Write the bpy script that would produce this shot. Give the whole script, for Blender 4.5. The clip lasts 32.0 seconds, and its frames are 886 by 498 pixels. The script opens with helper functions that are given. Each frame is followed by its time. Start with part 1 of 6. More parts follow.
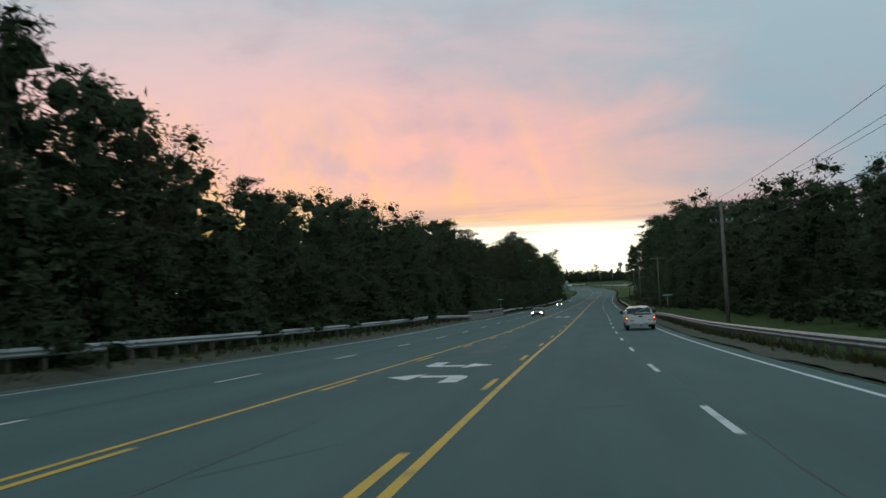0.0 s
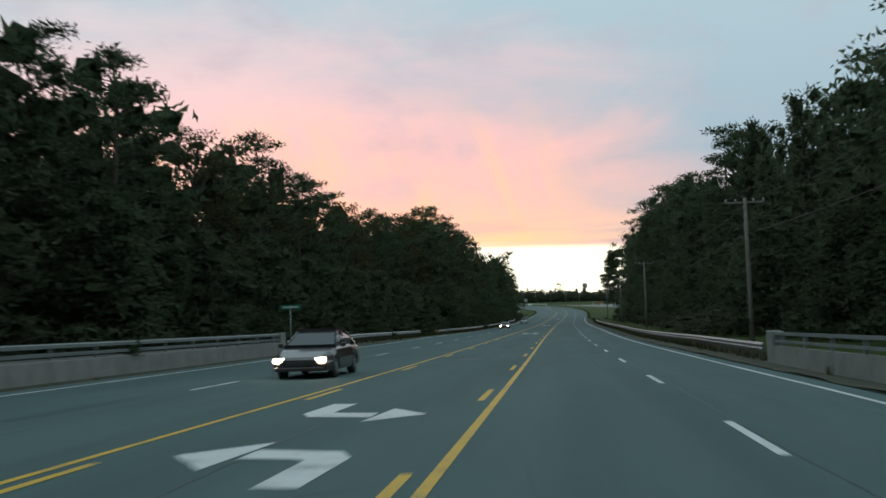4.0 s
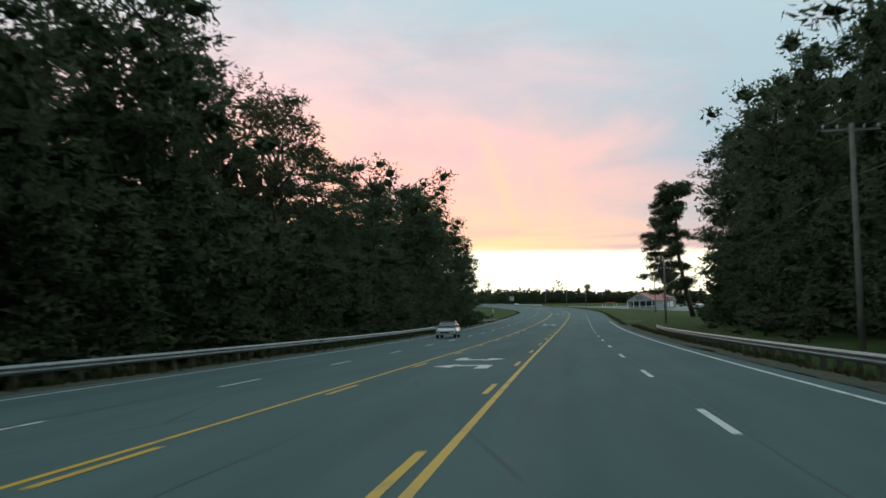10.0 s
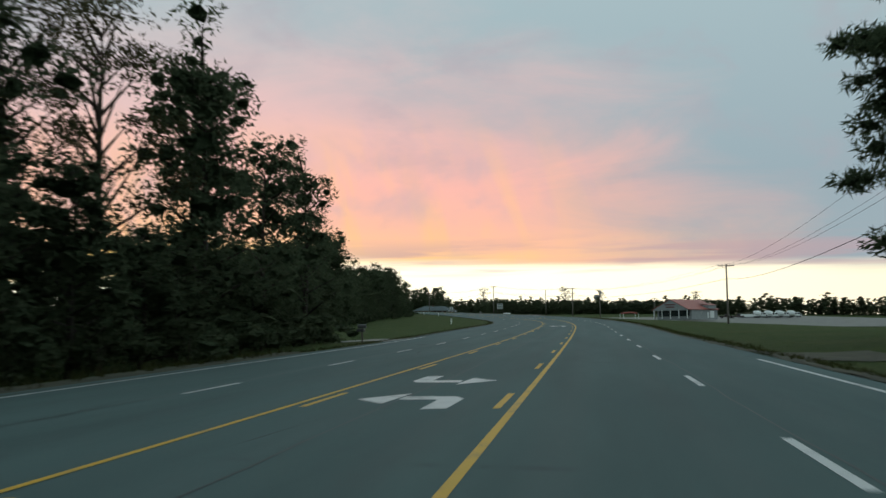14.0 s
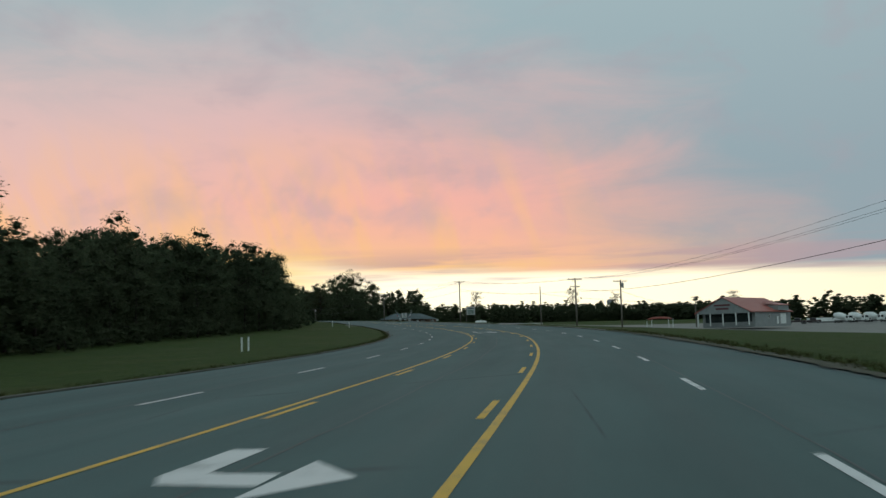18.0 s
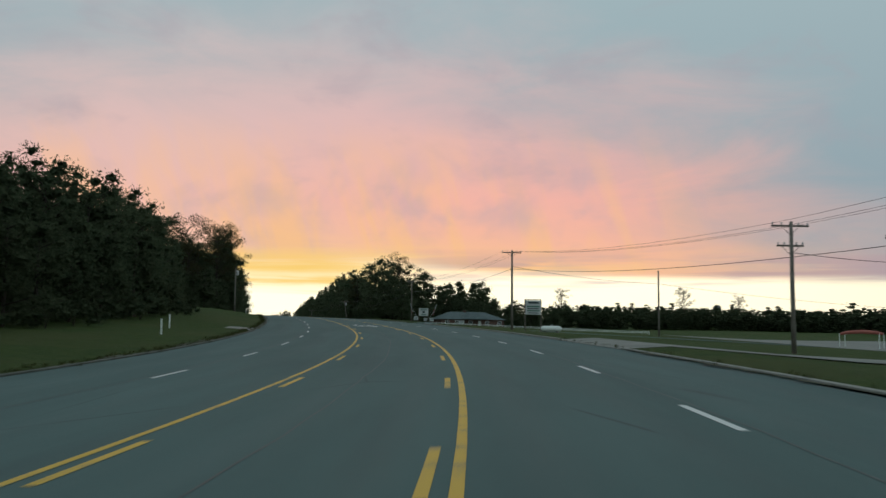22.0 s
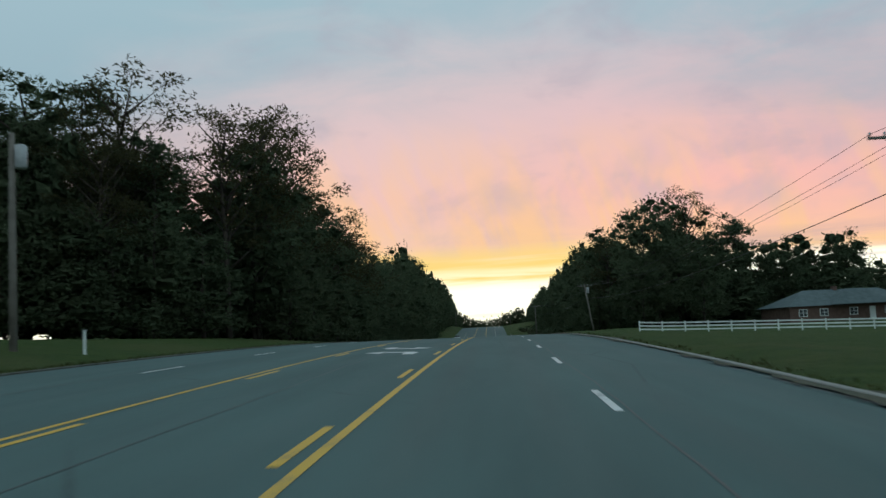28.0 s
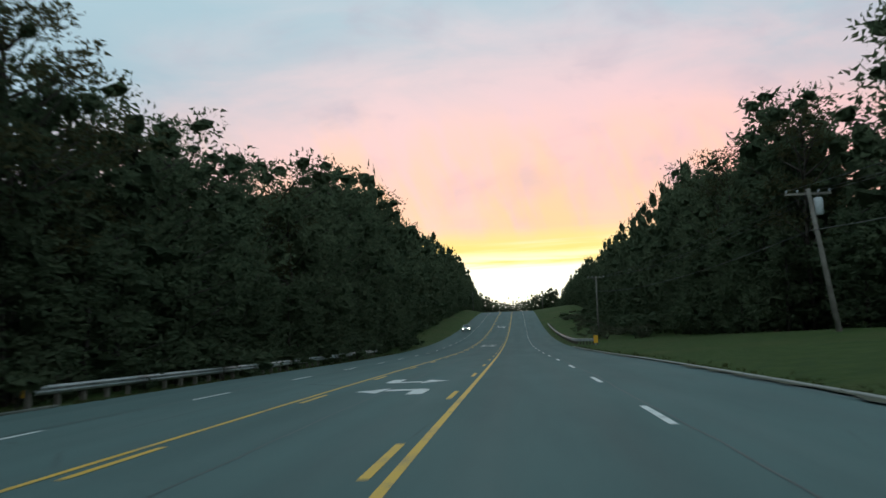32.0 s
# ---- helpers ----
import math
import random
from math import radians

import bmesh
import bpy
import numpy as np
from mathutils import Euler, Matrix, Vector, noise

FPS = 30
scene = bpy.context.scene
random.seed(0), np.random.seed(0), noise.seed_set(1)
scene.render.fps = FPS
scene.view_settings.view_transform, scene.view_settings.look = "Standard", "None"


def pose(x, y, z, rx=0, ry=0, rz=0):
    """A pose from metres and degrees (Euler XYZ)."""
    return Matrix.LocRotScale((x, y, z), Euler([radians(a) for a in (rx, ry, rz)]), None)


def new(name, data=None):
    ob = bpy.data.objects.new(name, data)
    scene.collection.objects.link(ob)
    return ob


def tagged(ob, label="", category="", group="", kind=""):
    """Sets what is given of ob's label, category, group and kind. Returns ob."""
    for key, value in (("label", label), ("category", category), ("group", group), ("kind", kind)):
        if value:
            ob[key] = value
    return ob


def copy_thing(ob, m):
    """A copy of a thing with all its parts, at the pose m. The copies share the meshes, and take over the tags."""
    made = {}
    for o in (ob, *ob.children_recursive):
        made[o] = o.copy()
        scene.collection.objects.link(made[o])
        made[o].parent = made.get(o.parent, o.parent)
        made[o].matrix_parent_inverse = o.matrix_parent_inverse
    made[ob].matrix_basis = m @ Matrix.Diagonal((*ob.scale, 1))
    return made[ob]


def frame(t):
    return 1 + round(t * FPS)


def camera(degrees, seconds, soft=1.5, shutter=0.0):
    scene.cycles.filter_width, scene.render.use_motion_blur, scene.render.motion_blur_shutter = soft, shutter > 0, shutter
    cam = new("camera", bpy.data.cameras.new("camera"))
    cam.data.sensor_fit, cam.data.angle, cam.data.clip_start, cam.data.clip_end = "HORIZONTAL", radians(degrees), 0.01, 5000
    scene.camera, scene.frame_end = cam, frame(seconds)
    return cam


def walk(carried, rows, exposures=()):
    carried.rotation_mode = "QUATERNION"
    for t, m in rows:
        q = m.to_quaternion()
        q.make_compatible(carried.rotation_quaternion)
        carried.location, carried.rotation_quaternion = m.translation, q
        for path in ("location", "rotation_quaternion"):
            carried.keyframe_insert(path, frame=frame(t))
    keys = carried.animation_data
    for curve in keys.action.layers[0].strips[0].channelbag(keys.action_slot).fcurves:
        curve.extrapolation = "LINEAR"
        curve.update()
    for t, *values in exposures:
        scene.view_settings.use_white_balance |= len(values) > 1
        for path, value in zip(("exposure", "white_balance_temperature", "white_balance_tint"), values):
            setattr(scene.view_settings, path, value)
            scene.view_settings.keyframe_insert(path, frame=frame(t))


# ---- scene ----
cam = camera(49.62, 32.0, soft=1.5, shutter=0.3)
PATH = [
    (0.0, pose(1.693, -1.524, 1.519, 92.763, 2.861, 7.929)),
    (1.0, pose(1.435, 26.378, 0.819, 93.215, 2.776, 6.450)),
    (2.0, pose(1.791, 54.031, 0.238, 93.570, 3.691, 5.620)),
    (2.5, pose(2.065, 67.874, 0.001, 93.607, 3.035, 5.504)),
    (4.5, pose(3.009, 123.338, -0.598, 93.968, 1.853, 5.727)),
    (5.0, pose(3.201, 137.261, -0.779, 93.941, 1.877, 5.697)),
    (6.0, pose(3.446, 165.296, -1.083, 94.029, 1.766, 5.593)),
    (7.0, pose(4.016, 193.826, -1.319, 94.393, 1.598, 5.208)),
    (8.0, pose(4.906, 221.988, -1.464, 94.787, 1.925, 5.315)),
    (9.0, pose(5.869, 250.109, -1.623, 94.206, 1.438, 5.632)),
    (10.0, pose(6.776, 278.053, -1.775, 94.132, 1.106, 5.624)),
    (11.0, pose(7.609, 306.458, -1.884, 94.394, 0.959, 5.416)),
    (12.0, pose(8.660, 334.891, -1.931, 94.615, 0.755, 5.687)),
    (13.0, pose(9.524, 363.273, -1.887, 94.784, 0.854, 5.841)),
    (14.0, pose(10.778, 391.875, -1.712, 94.901, 0.840, 6.097)),
    (15.0, pose(11.926, 420.502, -1.359, 95.107, 1.090, 5.802)),
    (17.5, pose(15.046, 489.661, -0.242, 95.335, 1.846, 6.633)),
    (18.0, pose(15.428, 503.248, 0.040, 95.431, 1.632, 6.845)),
    (19.0, pose(15.680, 529.931, 0.560, 95.483, 1.245, 7.153)),
    (20.0, pose(15.072, 556.129, 1.093, 95.369, 0.738, 7.889)),
    (21.0, pose(13.183, 581.840, 1.681, 95.463, -0.145, 9.659)),
    (22.0, pose(9.795, 607.137, 2.303, 95.498, -0.556, 12.187)),
    (23.0, pose(4.997, 632.515, 2.977, 95.458, -0.276, 15.101)),
    (24.0, pose(-1.320, 657.674, 3.729, 95.451, 0.283, 18.006)),
    (25.0, pose(-8.799, 682.458, 4.552, 95.587, 0.498, 20.728)),
    (26.0, pose(-17.439, 707.306, 5.441, 95.694, 1.226, 23.252)),
    (26.5, pose(-22.236, 719.716, 5.892, 95.550, 1.801, 24.526)),
    (28.5, pose(-43.390, 768.929, 7.633, 95.462, 3.133, 27.411)),
    (29.0, pose(-48.880, 781.193, 7.993, 95.575, 3.602, 27.622)),
    (30.0, pose(-60.015, 805.921, 8.528, 95.290, 3.764, 28.209)),
    (31.0, pose(-71.228, 830.891, 8.776, 94.962, 3.083, 28.395)),
    (32.0, pose(-82.472, 856.181, 8.732, 94.457, 2.333, 28.560)),
]
EXPOSURES = [(0.0, 0.1, 6500, 10), (2.0, 0.2, 6500, 10), (5.0, 0.42, 6500, 10), (8.0, 0.5, 6600, 10), (10.0, 0.5, 6650, 10), (13.0, 0.18, 6750, 10), (15.0, 0.02, 6750, 10), (20.0, -0.1, 6750, 10), (24.0, -0.1, 6650, 10), (26.0, -0.04, 6400, 6), (29.0, 0.12, 6150, 6), (32.0, 0.35, 6300, 8)]
walk(cam, PATH, EXPOSURES)

# ---- the road's line: metres along the right-hand yellow line ----
STATION = np.arange(-30, 1331, 40)
HEADING = [1.11, 0.03, -0.99, -1.33, -1.11, -0.98, -1.58, -1.43, -1.56, -2.08, -2.45, -2.66, -2.5, -2.2, -0.33, 3.49, 9.33, 14.77, 19.99, 23.31, 23.82, 23.58, 24.06, 24.11, 24.55, 24.45, 24.15, 24.05, 24.05, 24.05, 24.05, 24.05, 24.05, 24.05, 24.05]
GRADE = [-3.49, -2.53, -1.97, -0.79, -1.31, -0.99, -0.52, -0.65, -0.43, -0.04, 0.49, 1.37, 1.47, 2.1, 1.86, 2.31, 2.52, 2.96, 3.41, 3.53, 3.12, 1.73, 0.14, -1.33, -1.9, -1.3, 0.2, 2.0, 3.3, 4.2, 4.1, 3.2, 0.2, -1.5, -1.5]
BANK = [-0.72, -1.24, -1.51, -1.72, -0.94, -1.39, -1.27, 0.32, 1.17, 1.23, 1.07, 0.94, 0.7, 0.02, 0.74, 1.75, 2.37, 1.69, 0.29, -1.78, -2.96, -2.09, -0.79, 0.78, 0.51, 0.39, 0.27, 0.15, 0.03, 0, 0, 0, 0, 0, 0]
AHEAD = np.arange(-60, 1421, 1.0)


def road_table():
    h = np.radians(np.interp(AHEAD, STATION, HEADING))
    q = np.interp(AHEAD, STATION, GRADE) / 100
    b = np.interp(AHEAD, STATION, BANK) / 100
    x = np.concatenate([[0], np.cumsum(-np.sin(h[:-1]))])
    y = np.concatenate([[0], np.cumsum(np.cos(h[:-1]))])
    z = np.concatenate([[0], np.cumsum(q[:-1])])
    return x - x[60], y - y[60], z - z[60], h, b


RX, RY, RZ, RH, RB = road_table()


def ramp(v, xs, ys):
    return float(np.interp(v, xs, ys))


def heading(s):
    return ramp(s, AHEAD, RH)


# heights of the land beside the road, over the road's own height
LAND_S = [-60, 165, 210, 400, 440, 500, 600, 670, 730, 790, 870, 900, 930, 990, 1050, 1120, 1400]
LAND_R10 = [-0.15, -0.15, -0.35, -0.35, 0.0, 0.0, 0.05, 0.08, 0.08, 0.1, 0.12, 0.2, 0.3, 0.0, 0.3, 0.4, 0.4]
LAND_R20 = [0.1, 0.1, 0.1, 0.1, 0.4, -0.4, -0.6, -0.7, -0.7, -0.6, -0.5, 0.5, 1.1, 0.6, 0.8, 1.3, 1.6]
LAND_R90 = [0.0, 0.0, 0.0, 0.0, -2.0, -3.4, -4.0, -4.0, -3.6, -3.2, -2.7, -0.7, 0.2, 2.5, 5.0, 6.0, 6.0]
LAND_L14 = [0.35, 0.35, 0.0, -0.05, 0.0, 0.05, 0.06, 0.08, 0.1, 0.1, 0.0, -0.2, -0.2, 0.0, 0.3, 0.4, 0.4]
LAND_L20 = [-0.9, -0.9, -1.2, -1.3, -0.2, -0.2, 0.0, 0.3, 0.6, 1.0, 0.6, -0.5, -0.6, 0.4, 1.2, 1.8, 2.0]
LAND_L45 = [-1.6, -1.6, -2.0, -2.0, -0.5, -0.4, 0.2, 0.8, 1.8, 2.5, 1.5, -0.6, -0.6, 1.0, 4.0, 5.0, 5.0]

ROAD_EDGE = lambda s: ramp(s, [440, 470, 520, 560, 700, 780, 820, 1400], [-12.9, -12.7, -12.8, -12.3, -12.0, -12.0, -11.5, -11.5])


def rise(s, lat):
    b = ramp(s, AHEAD, RB)
    if lat >= 7.6:
        return 7.6 * b + ramp(lat, [7.6, 10, 20, 90], [-0.05, ramp(s, LAND_S, LAND_R10), ramp(s, LAND_S, LAND_R20), ramp(s, LAND_S, LAND_R90)])
    if lat <= -11.4:
        e = -ROAD_EDGE(s)
        if -lat <= e:
            return lat * b
        return -e * b + ramp(-lat, [e, e + 1.6, 20, 45], [-0.03, ramp(s, LAND_S, LAND_L14), ramp(s, LAND_S, LAND_L20), ramp(s, LAND_S, LAND_L45)])
    return lat * b


def on(s, lat, up=0.0):
    """The place at s along and lat to the right of the line, up over the land."""
    h = heading(s)
    return Vector((ramp(s, AHEAD, RX) + lat * math.cos(h), ramp(s, AHEAD, RY) + lat * math.sin(h), ramp(s, AHEAD, RZ) + rise(s, lat) + up))


def facing(s, lat, turn=0.0, up=0.0, tilt=0.0):
    p = on(s, lat, up)
    return pose(p.x, p.y, p.z, tilt, 0, math.degrees(heading(s)) + turn)


# ---- sky ----
SUNSET = math.radians(26.0)
world = bpy.data.worlds.new("evening_sky")
scene.world = world
world.use_nodes = True
wt = world.node_tree
wt.nodes.clear()


def srgb(r, g, b):
    return tuple(((c / 255 + 0.055) / 1.055) ** 2.4 if c > 10 else c / 255 / 12.92 for c in (r, g, b)) + (1.0,)


class Graph:
    """Short hands for wiring nodes of one tree."""

    def __init__(self, tree):
        self.tree = tree

    def node(self, kind, **props):
        n = self.tree.nodes.new(kind)
        for k, v in props.items():
            setattr(n, k, v)
        return n

    def plug(self, sock, v):
        if isinstance(v, bpy.types.NodeSocket):
            self.tree.links.new(v, sock)
        else:
            sock.default_value = v

    def math(self, op, a, b=0.0, clamp=False):
        n = self.node("ShaderNodeMath", operation=op, use_clamp=clamp)
        self.plug(n.inputs[0], a)
        self.plug(n.inputs[1], b)
        return n.outputs[0]

    def dot(self, a, v):
        n = self.node("ShaderNodeVectorMath", operation="DOT_PRODUCT")
        self.plug(n.inputs[0], a)
        n.inputs[1].default_value = v
        return n.outputs["Value"]

    def step(self, v, lo, hi, a=0.0, b=1.0):
        n = self.node("ShaderNodeMapRange", interpolation_type="SMOOTHSTEP")
        self.plug(n.inputs[0], v)
        for i, x in enumerate((lo, hi, a, b)):
            n.inputs[i + 1].default_value = x
        return n.outputs[0]

    def mix(self, f, a, b, how="MIX"):
        n = self.node("ShaderNodeMix", data_type="RGBA", blend_type=how)
        self.plug(n.inputs[0], f)
        self.plug(n.inputs[6], a)
        self.plug(n.inputs[7], b)
        return n.outputs[2]

    def noise(self, vec, scale, detail=4.0, rough=0.5, dist=0.0):
        n = self.node("ShaderNodeTexNoise")
        if vec is not None:
            self.plug(n.inputs["Vector"], vec)
        n.inputs["Scale"].default_value = scale
        n.inputs["Detail"].default_value = detail
        n.inputs["Roughness"].default_value = rough
        n.inputs["Distortion"].default_value = dist
        return n.outputs["Fac"]

    def combine(self, x, y, z):
        n = self.node("ShaderNodeCombineXYZ")
        for i, v in enumerate((x, y, z)):
            self.plug(n.inputs[i], v)
        return n.outputs[0]

    def ramp(self, v, stops):
        n = self.node("ShaderNodeValToRGB")
        self.plug(n.inputs[0], v)
        els = n.color_ramp.elements
        while len(els) < len(stops):
            els.new(0.5)
        for e, (p, c) in zip(els, stops):
            e.position, e.color = p, c
        return n.outputs[0]


def make_sky():
    g = Graph(wt)
    way = g.node("ShaderNodeTexCoord").outputs["Generated"]
    side = g.dot(way, (math.cos(SUNSET), math.sin(SUNSET), 0))
    front = g.dot(way, (-math.sin(SUNSET), math.cos(SUNSET), 0))
    az = g.math("DEGREES", g.math("ARCTAN2", side, front))
    el = g.math("DEGREES", g.math("ARCSINE", g.dot(way, (0, 0, 1))))
    flat = g.combine(g.math("MULTIPLY", az, 0.05), g.math("MULTIPLY", el, 0.16), 0.0)
    cloud = g.noise(flat, 1.5, 6, 0.6, 0.5)
    wisps = g.noise(g.combine(g.math("MULTIPLY", az, 0.02), g.math("MULTIPLY", el, 0.5), 3.0), 1.6, 4, 0.5)
    # a dome of pink round the place where the sun went down
    da = g.math("DIVIDE", g.math("SUBTRACT", az, 4.0), 33.0)
    de = g.math("DIVIDE", el, 19.0)
    q = g.math("SQRT", g.math("ADD", g.math("MULTIPLY", da, da), g.math("MULTIPLY", de, de)))
    q = g.math("ADD", q, g.math("MULTIPLY", g.math("SUBTRACT", cloud, 0.5), 0.55))
    high = g.ramp(g.math("DIVIDE", el, 60.0), [(0.0, srgb(152, 168, 178)), (0.15, srgb(150, 171, 182)), (0.4, srgb(166, 190, 198)), (1.0, srgb(164, 190, 197))])
    pink = g.ramp(g.math("DIVIDE", el, 20.0), [(0.0, srgb(254, 214, 150)), (0.26, srgb(254, 196, 162)), (0.42, srgb(249, 188, 175)), (0.65, srgb(228, 190, 190)), (1.0, srgb(196, 194, 200))])
    pink = g.mix(g.math("MULTIPLY", g.step(az, 16.0, -6.0), 0.32), pink, srgb(224, 206, 202))
    pink = g.mix(g.math("MULTIPLY", g.step(az, 10.0, 26.0), 0.32), pink, srgb(248, 180, 174))
    sky = g.mix(g.step(q, 0.62, 1.22), pink, high)
    # grey rags of cloud
    rag = g.noise(g.combine(g.math("MULTIPLY", az, 0.11), g.math("MULTIPLY", el, 0.2), 9.0), 1.7, 4, 0.55, 0.3)
    sky = g.mix(g.math("MULTIPLY", g.step(rag, 0.48, 0.78), 0.4), sky, srgb(172, 164, 176))
    fall = g.noise(g.combine(g.math("ADD", g.math("MULTIPLY", az, 0.35), g.math("MULTIPLY", el, 0.12)), g.math("MULTIPLY", el, 0.10), 5.0), 1.3, 4, 0.5, 0.4)
    glow = g.math("MULTIPLY", g.step(fall, 0.40, 0.66), g.math("MULTIPLY", g.step(el, 14.0, 6.0), g.step(g.math("ABSOLUTE", az), 44.0, 20.0)))
    sky = g.mix(g.math("MULTIPLY", g.math("MULTIPLY", glow, g.step(az, 36.0, 14.0)), 0.8), sky, srgb(255, 200, 146))
    # the clear strip under the cloud's edge, and yellow streaks over it
    edge = g.math("ADD", g.math("ADD", el, g.math("MULTIPLY", g.step(az, 8.0, 45.0), 0.7)), g.math("MULTIPLY", g.math("SUBTRACT", wisps, 0.5), 2.2))
    near = g.step(g.math("ABSOLUTE", g.math("SUBTRACT", az, 6.0)), 12.0, 60.0, 1.0, 0.0)
    bars = g.noise(g.combine(g.math("MULTIPLY", az, 0.05), g.math("MULTIPLY", el, 1.0), 7.0), 1.1, 4, 0.55, 0.4)
    streak = g.math("MULTIPLY", g.step(edge, 6.8, 4.6), g.step(g.math("ABSOLUTE", g.math("SUBTRACT", az, 8.0)), 34.0, 10.0))
    sky = g.mix(g.math("MULTIPLY", g.math("MULTIPLY", streak, g.step(bars, 0.36, 0.62, 0.25, 1.0)), 0.6), sky, srgb(255, 214, 142))
    clear = g.mix(near, (1.0, 0.88, 0.60, 1.0), (1.35, 1.28, 1.0, 1.0))
    # over the sunken sun the clear sky reaches higher and turns yellow
    west = g.step(g.math("ABSOLUTE", g.math("SUBTRACT", az, 1.0)), 17.0, 4.0)
    gold = g.step(g.math("ADD", el, g.math("MULTIPLY", g.math("SUBTRACT", bars, 0.5), 2.4)), 2.1, 4.2)
    clear = g.mix(g.math("MULTIPLY", g.math("MULTIPLY", gold, west), 0.9), clear, (1.05, 0.74, 0.27, 1.0))
    edge = g.math("SUBTRACT", edge, g.math("MULTIPLY", west, 0.75))
    warm = g.math("MULTIPLY", g.math("MULTIPLY", g.step(bars, 0.42, 0.58), g.step(el, 0.8, 2.2)), g.step(g.math("ABSOLUTE", g.math("ADD", az, 2.0)), 16.0, 7.0))
    clear = g.mix(g.math("MULTIPLY", warm, 0.85), clear, srgb(255, 214, 116))
    soft_edge = g.mix(west, g.step(edge, 4.7, 3.6), g.step(edge, 5.1, 2.9))
    sky = g.mix(g.math("MULTIPLY", soft_edge, g.step(g.math("ABSOLUTE", az), 90.0, 50.0)), sky, clear)
    # low lavender streaks to the right of the sunset, and blue-grey knots of cloud over them
    thin = g.noise(g.combine(g.math("MULTIPLY", az, 0.07), g.math("MULTIPLY", el, 1.3), 12.0), 1.2, 4, 0.5, 0.3)
    low = g.math("MULTIPLY", g.math("MULTIPLY", g.step(el, 2.9, 3.7), g.step(el, 5.8, 4.4)), g.math("MULTIPLY", g.step(az, 8.0, 18.0), g.step(az, 60.0, 45.0)))
    sky = g.mix(g.math("MULTIPLY", g.math("MULTIPLY", low, g.step(thin, 0.44, 0.6)), 0.6), sky, srgb(186, 160, 168))
    knot = g.noise(g.combine(g.math("MULTIPLY", az, 0.30), g.math("MULTIPLY", el, 0.30), 21.0), 1.0, 3, 0.5, 0.2)
    ring_ = g.math("MULTIPLY", g.math("MULTIPLY", g.step(el, 5.5, 7.5), g.step(el, 12.0, 9.0)), g.step(g.math("ABSOLUTE", g.math("SUBTRACT", az, 14.0)), 18.0, 6.0))
    sky = g.mix(g.math("MULTIPLY", g.math("MULTIPLY", ring_, g.step(knot, 0.42, 0.70)), 0.5), sky, srgb(184, 172, 184))
    back = g.step(front, 0.1, -0.7)
    sky = g.mix(g.math("MULTIPLY", back, 0.7), sky, srgb(180, 198, 203))
    out = g.node("ShaderNodeBackground")
    g.plug(out.inputs["Color"], sky)
    out.inputs["Strength"].default_value = 1.0
    g.tree.links.new(out.outputs[0], g.node("ShaderNodeOutputWorld").inputs[0])


make_sky()


# ---- materials ----
def surface(name, a, b, rough=0.8, scale=3.0, fine=60.0, bump=0.15, metal=0.0, coat=0.0, tint=0.0, spec=0.5):
    """A worn surface that wanders between the colours a and b, at two scales, with fine relief."""
    m = bpy.data.materials.new(name)
    m.use_nodes = True
    g = Graph(m.node_tree)
    p = m.node_tree.nodes["Principled BSDF"]
    at = g.node("ShaderNodeTexCoord").outputs["Object"]
    n1, n2 = g.noise(at, scale, 4, 0.55), g.noise(at, fine, 3, 0.6)
    f = g.math("ADD", g.math("MULTIPLY", g.step(n1, 0.3, 0.7), 0.65), g.math("MULTIPLY", n2, 0.35), True)
    col = g.mix(f, (*a, 1), (*b, 1))
    if tint:
        r = g.node("ShaderNodeObjectInfo").outputs["Random"]
        col = g.mix(g.math("MULTIPLY", r, tint), col, (0.5 * (a[0] + b[0]) * 1.6, 0.5 * (a[1] + b[1]) * 1.15, 0.5 * (a[2] + b[2]) * 0.7, 1))
    g.plug(p.inputs["Base Color"], col)
    g.plug(p.inputs["Roughness"], g.math("ADD", rough - 0.08, g.math("MULTIPLY", n2, 0.16), True))
    p.inputs["Metallic"].default_value = metal
    p.inputs["Coat Weight"].default_value = coat
    p.inputs["Specular IOR Level"].default_value = spec
    if bump:
        bp = g.node("ShaderNodeBump")
        bp.inputs["Strength"].default_value = bump
        bp.inputs["Distance"].default_value = 0.02
        g.plug(bp.inputs["Height"], n2)
        g.tree.links.new(bp.outputs[0], p.inputs["Normal"])
    return m


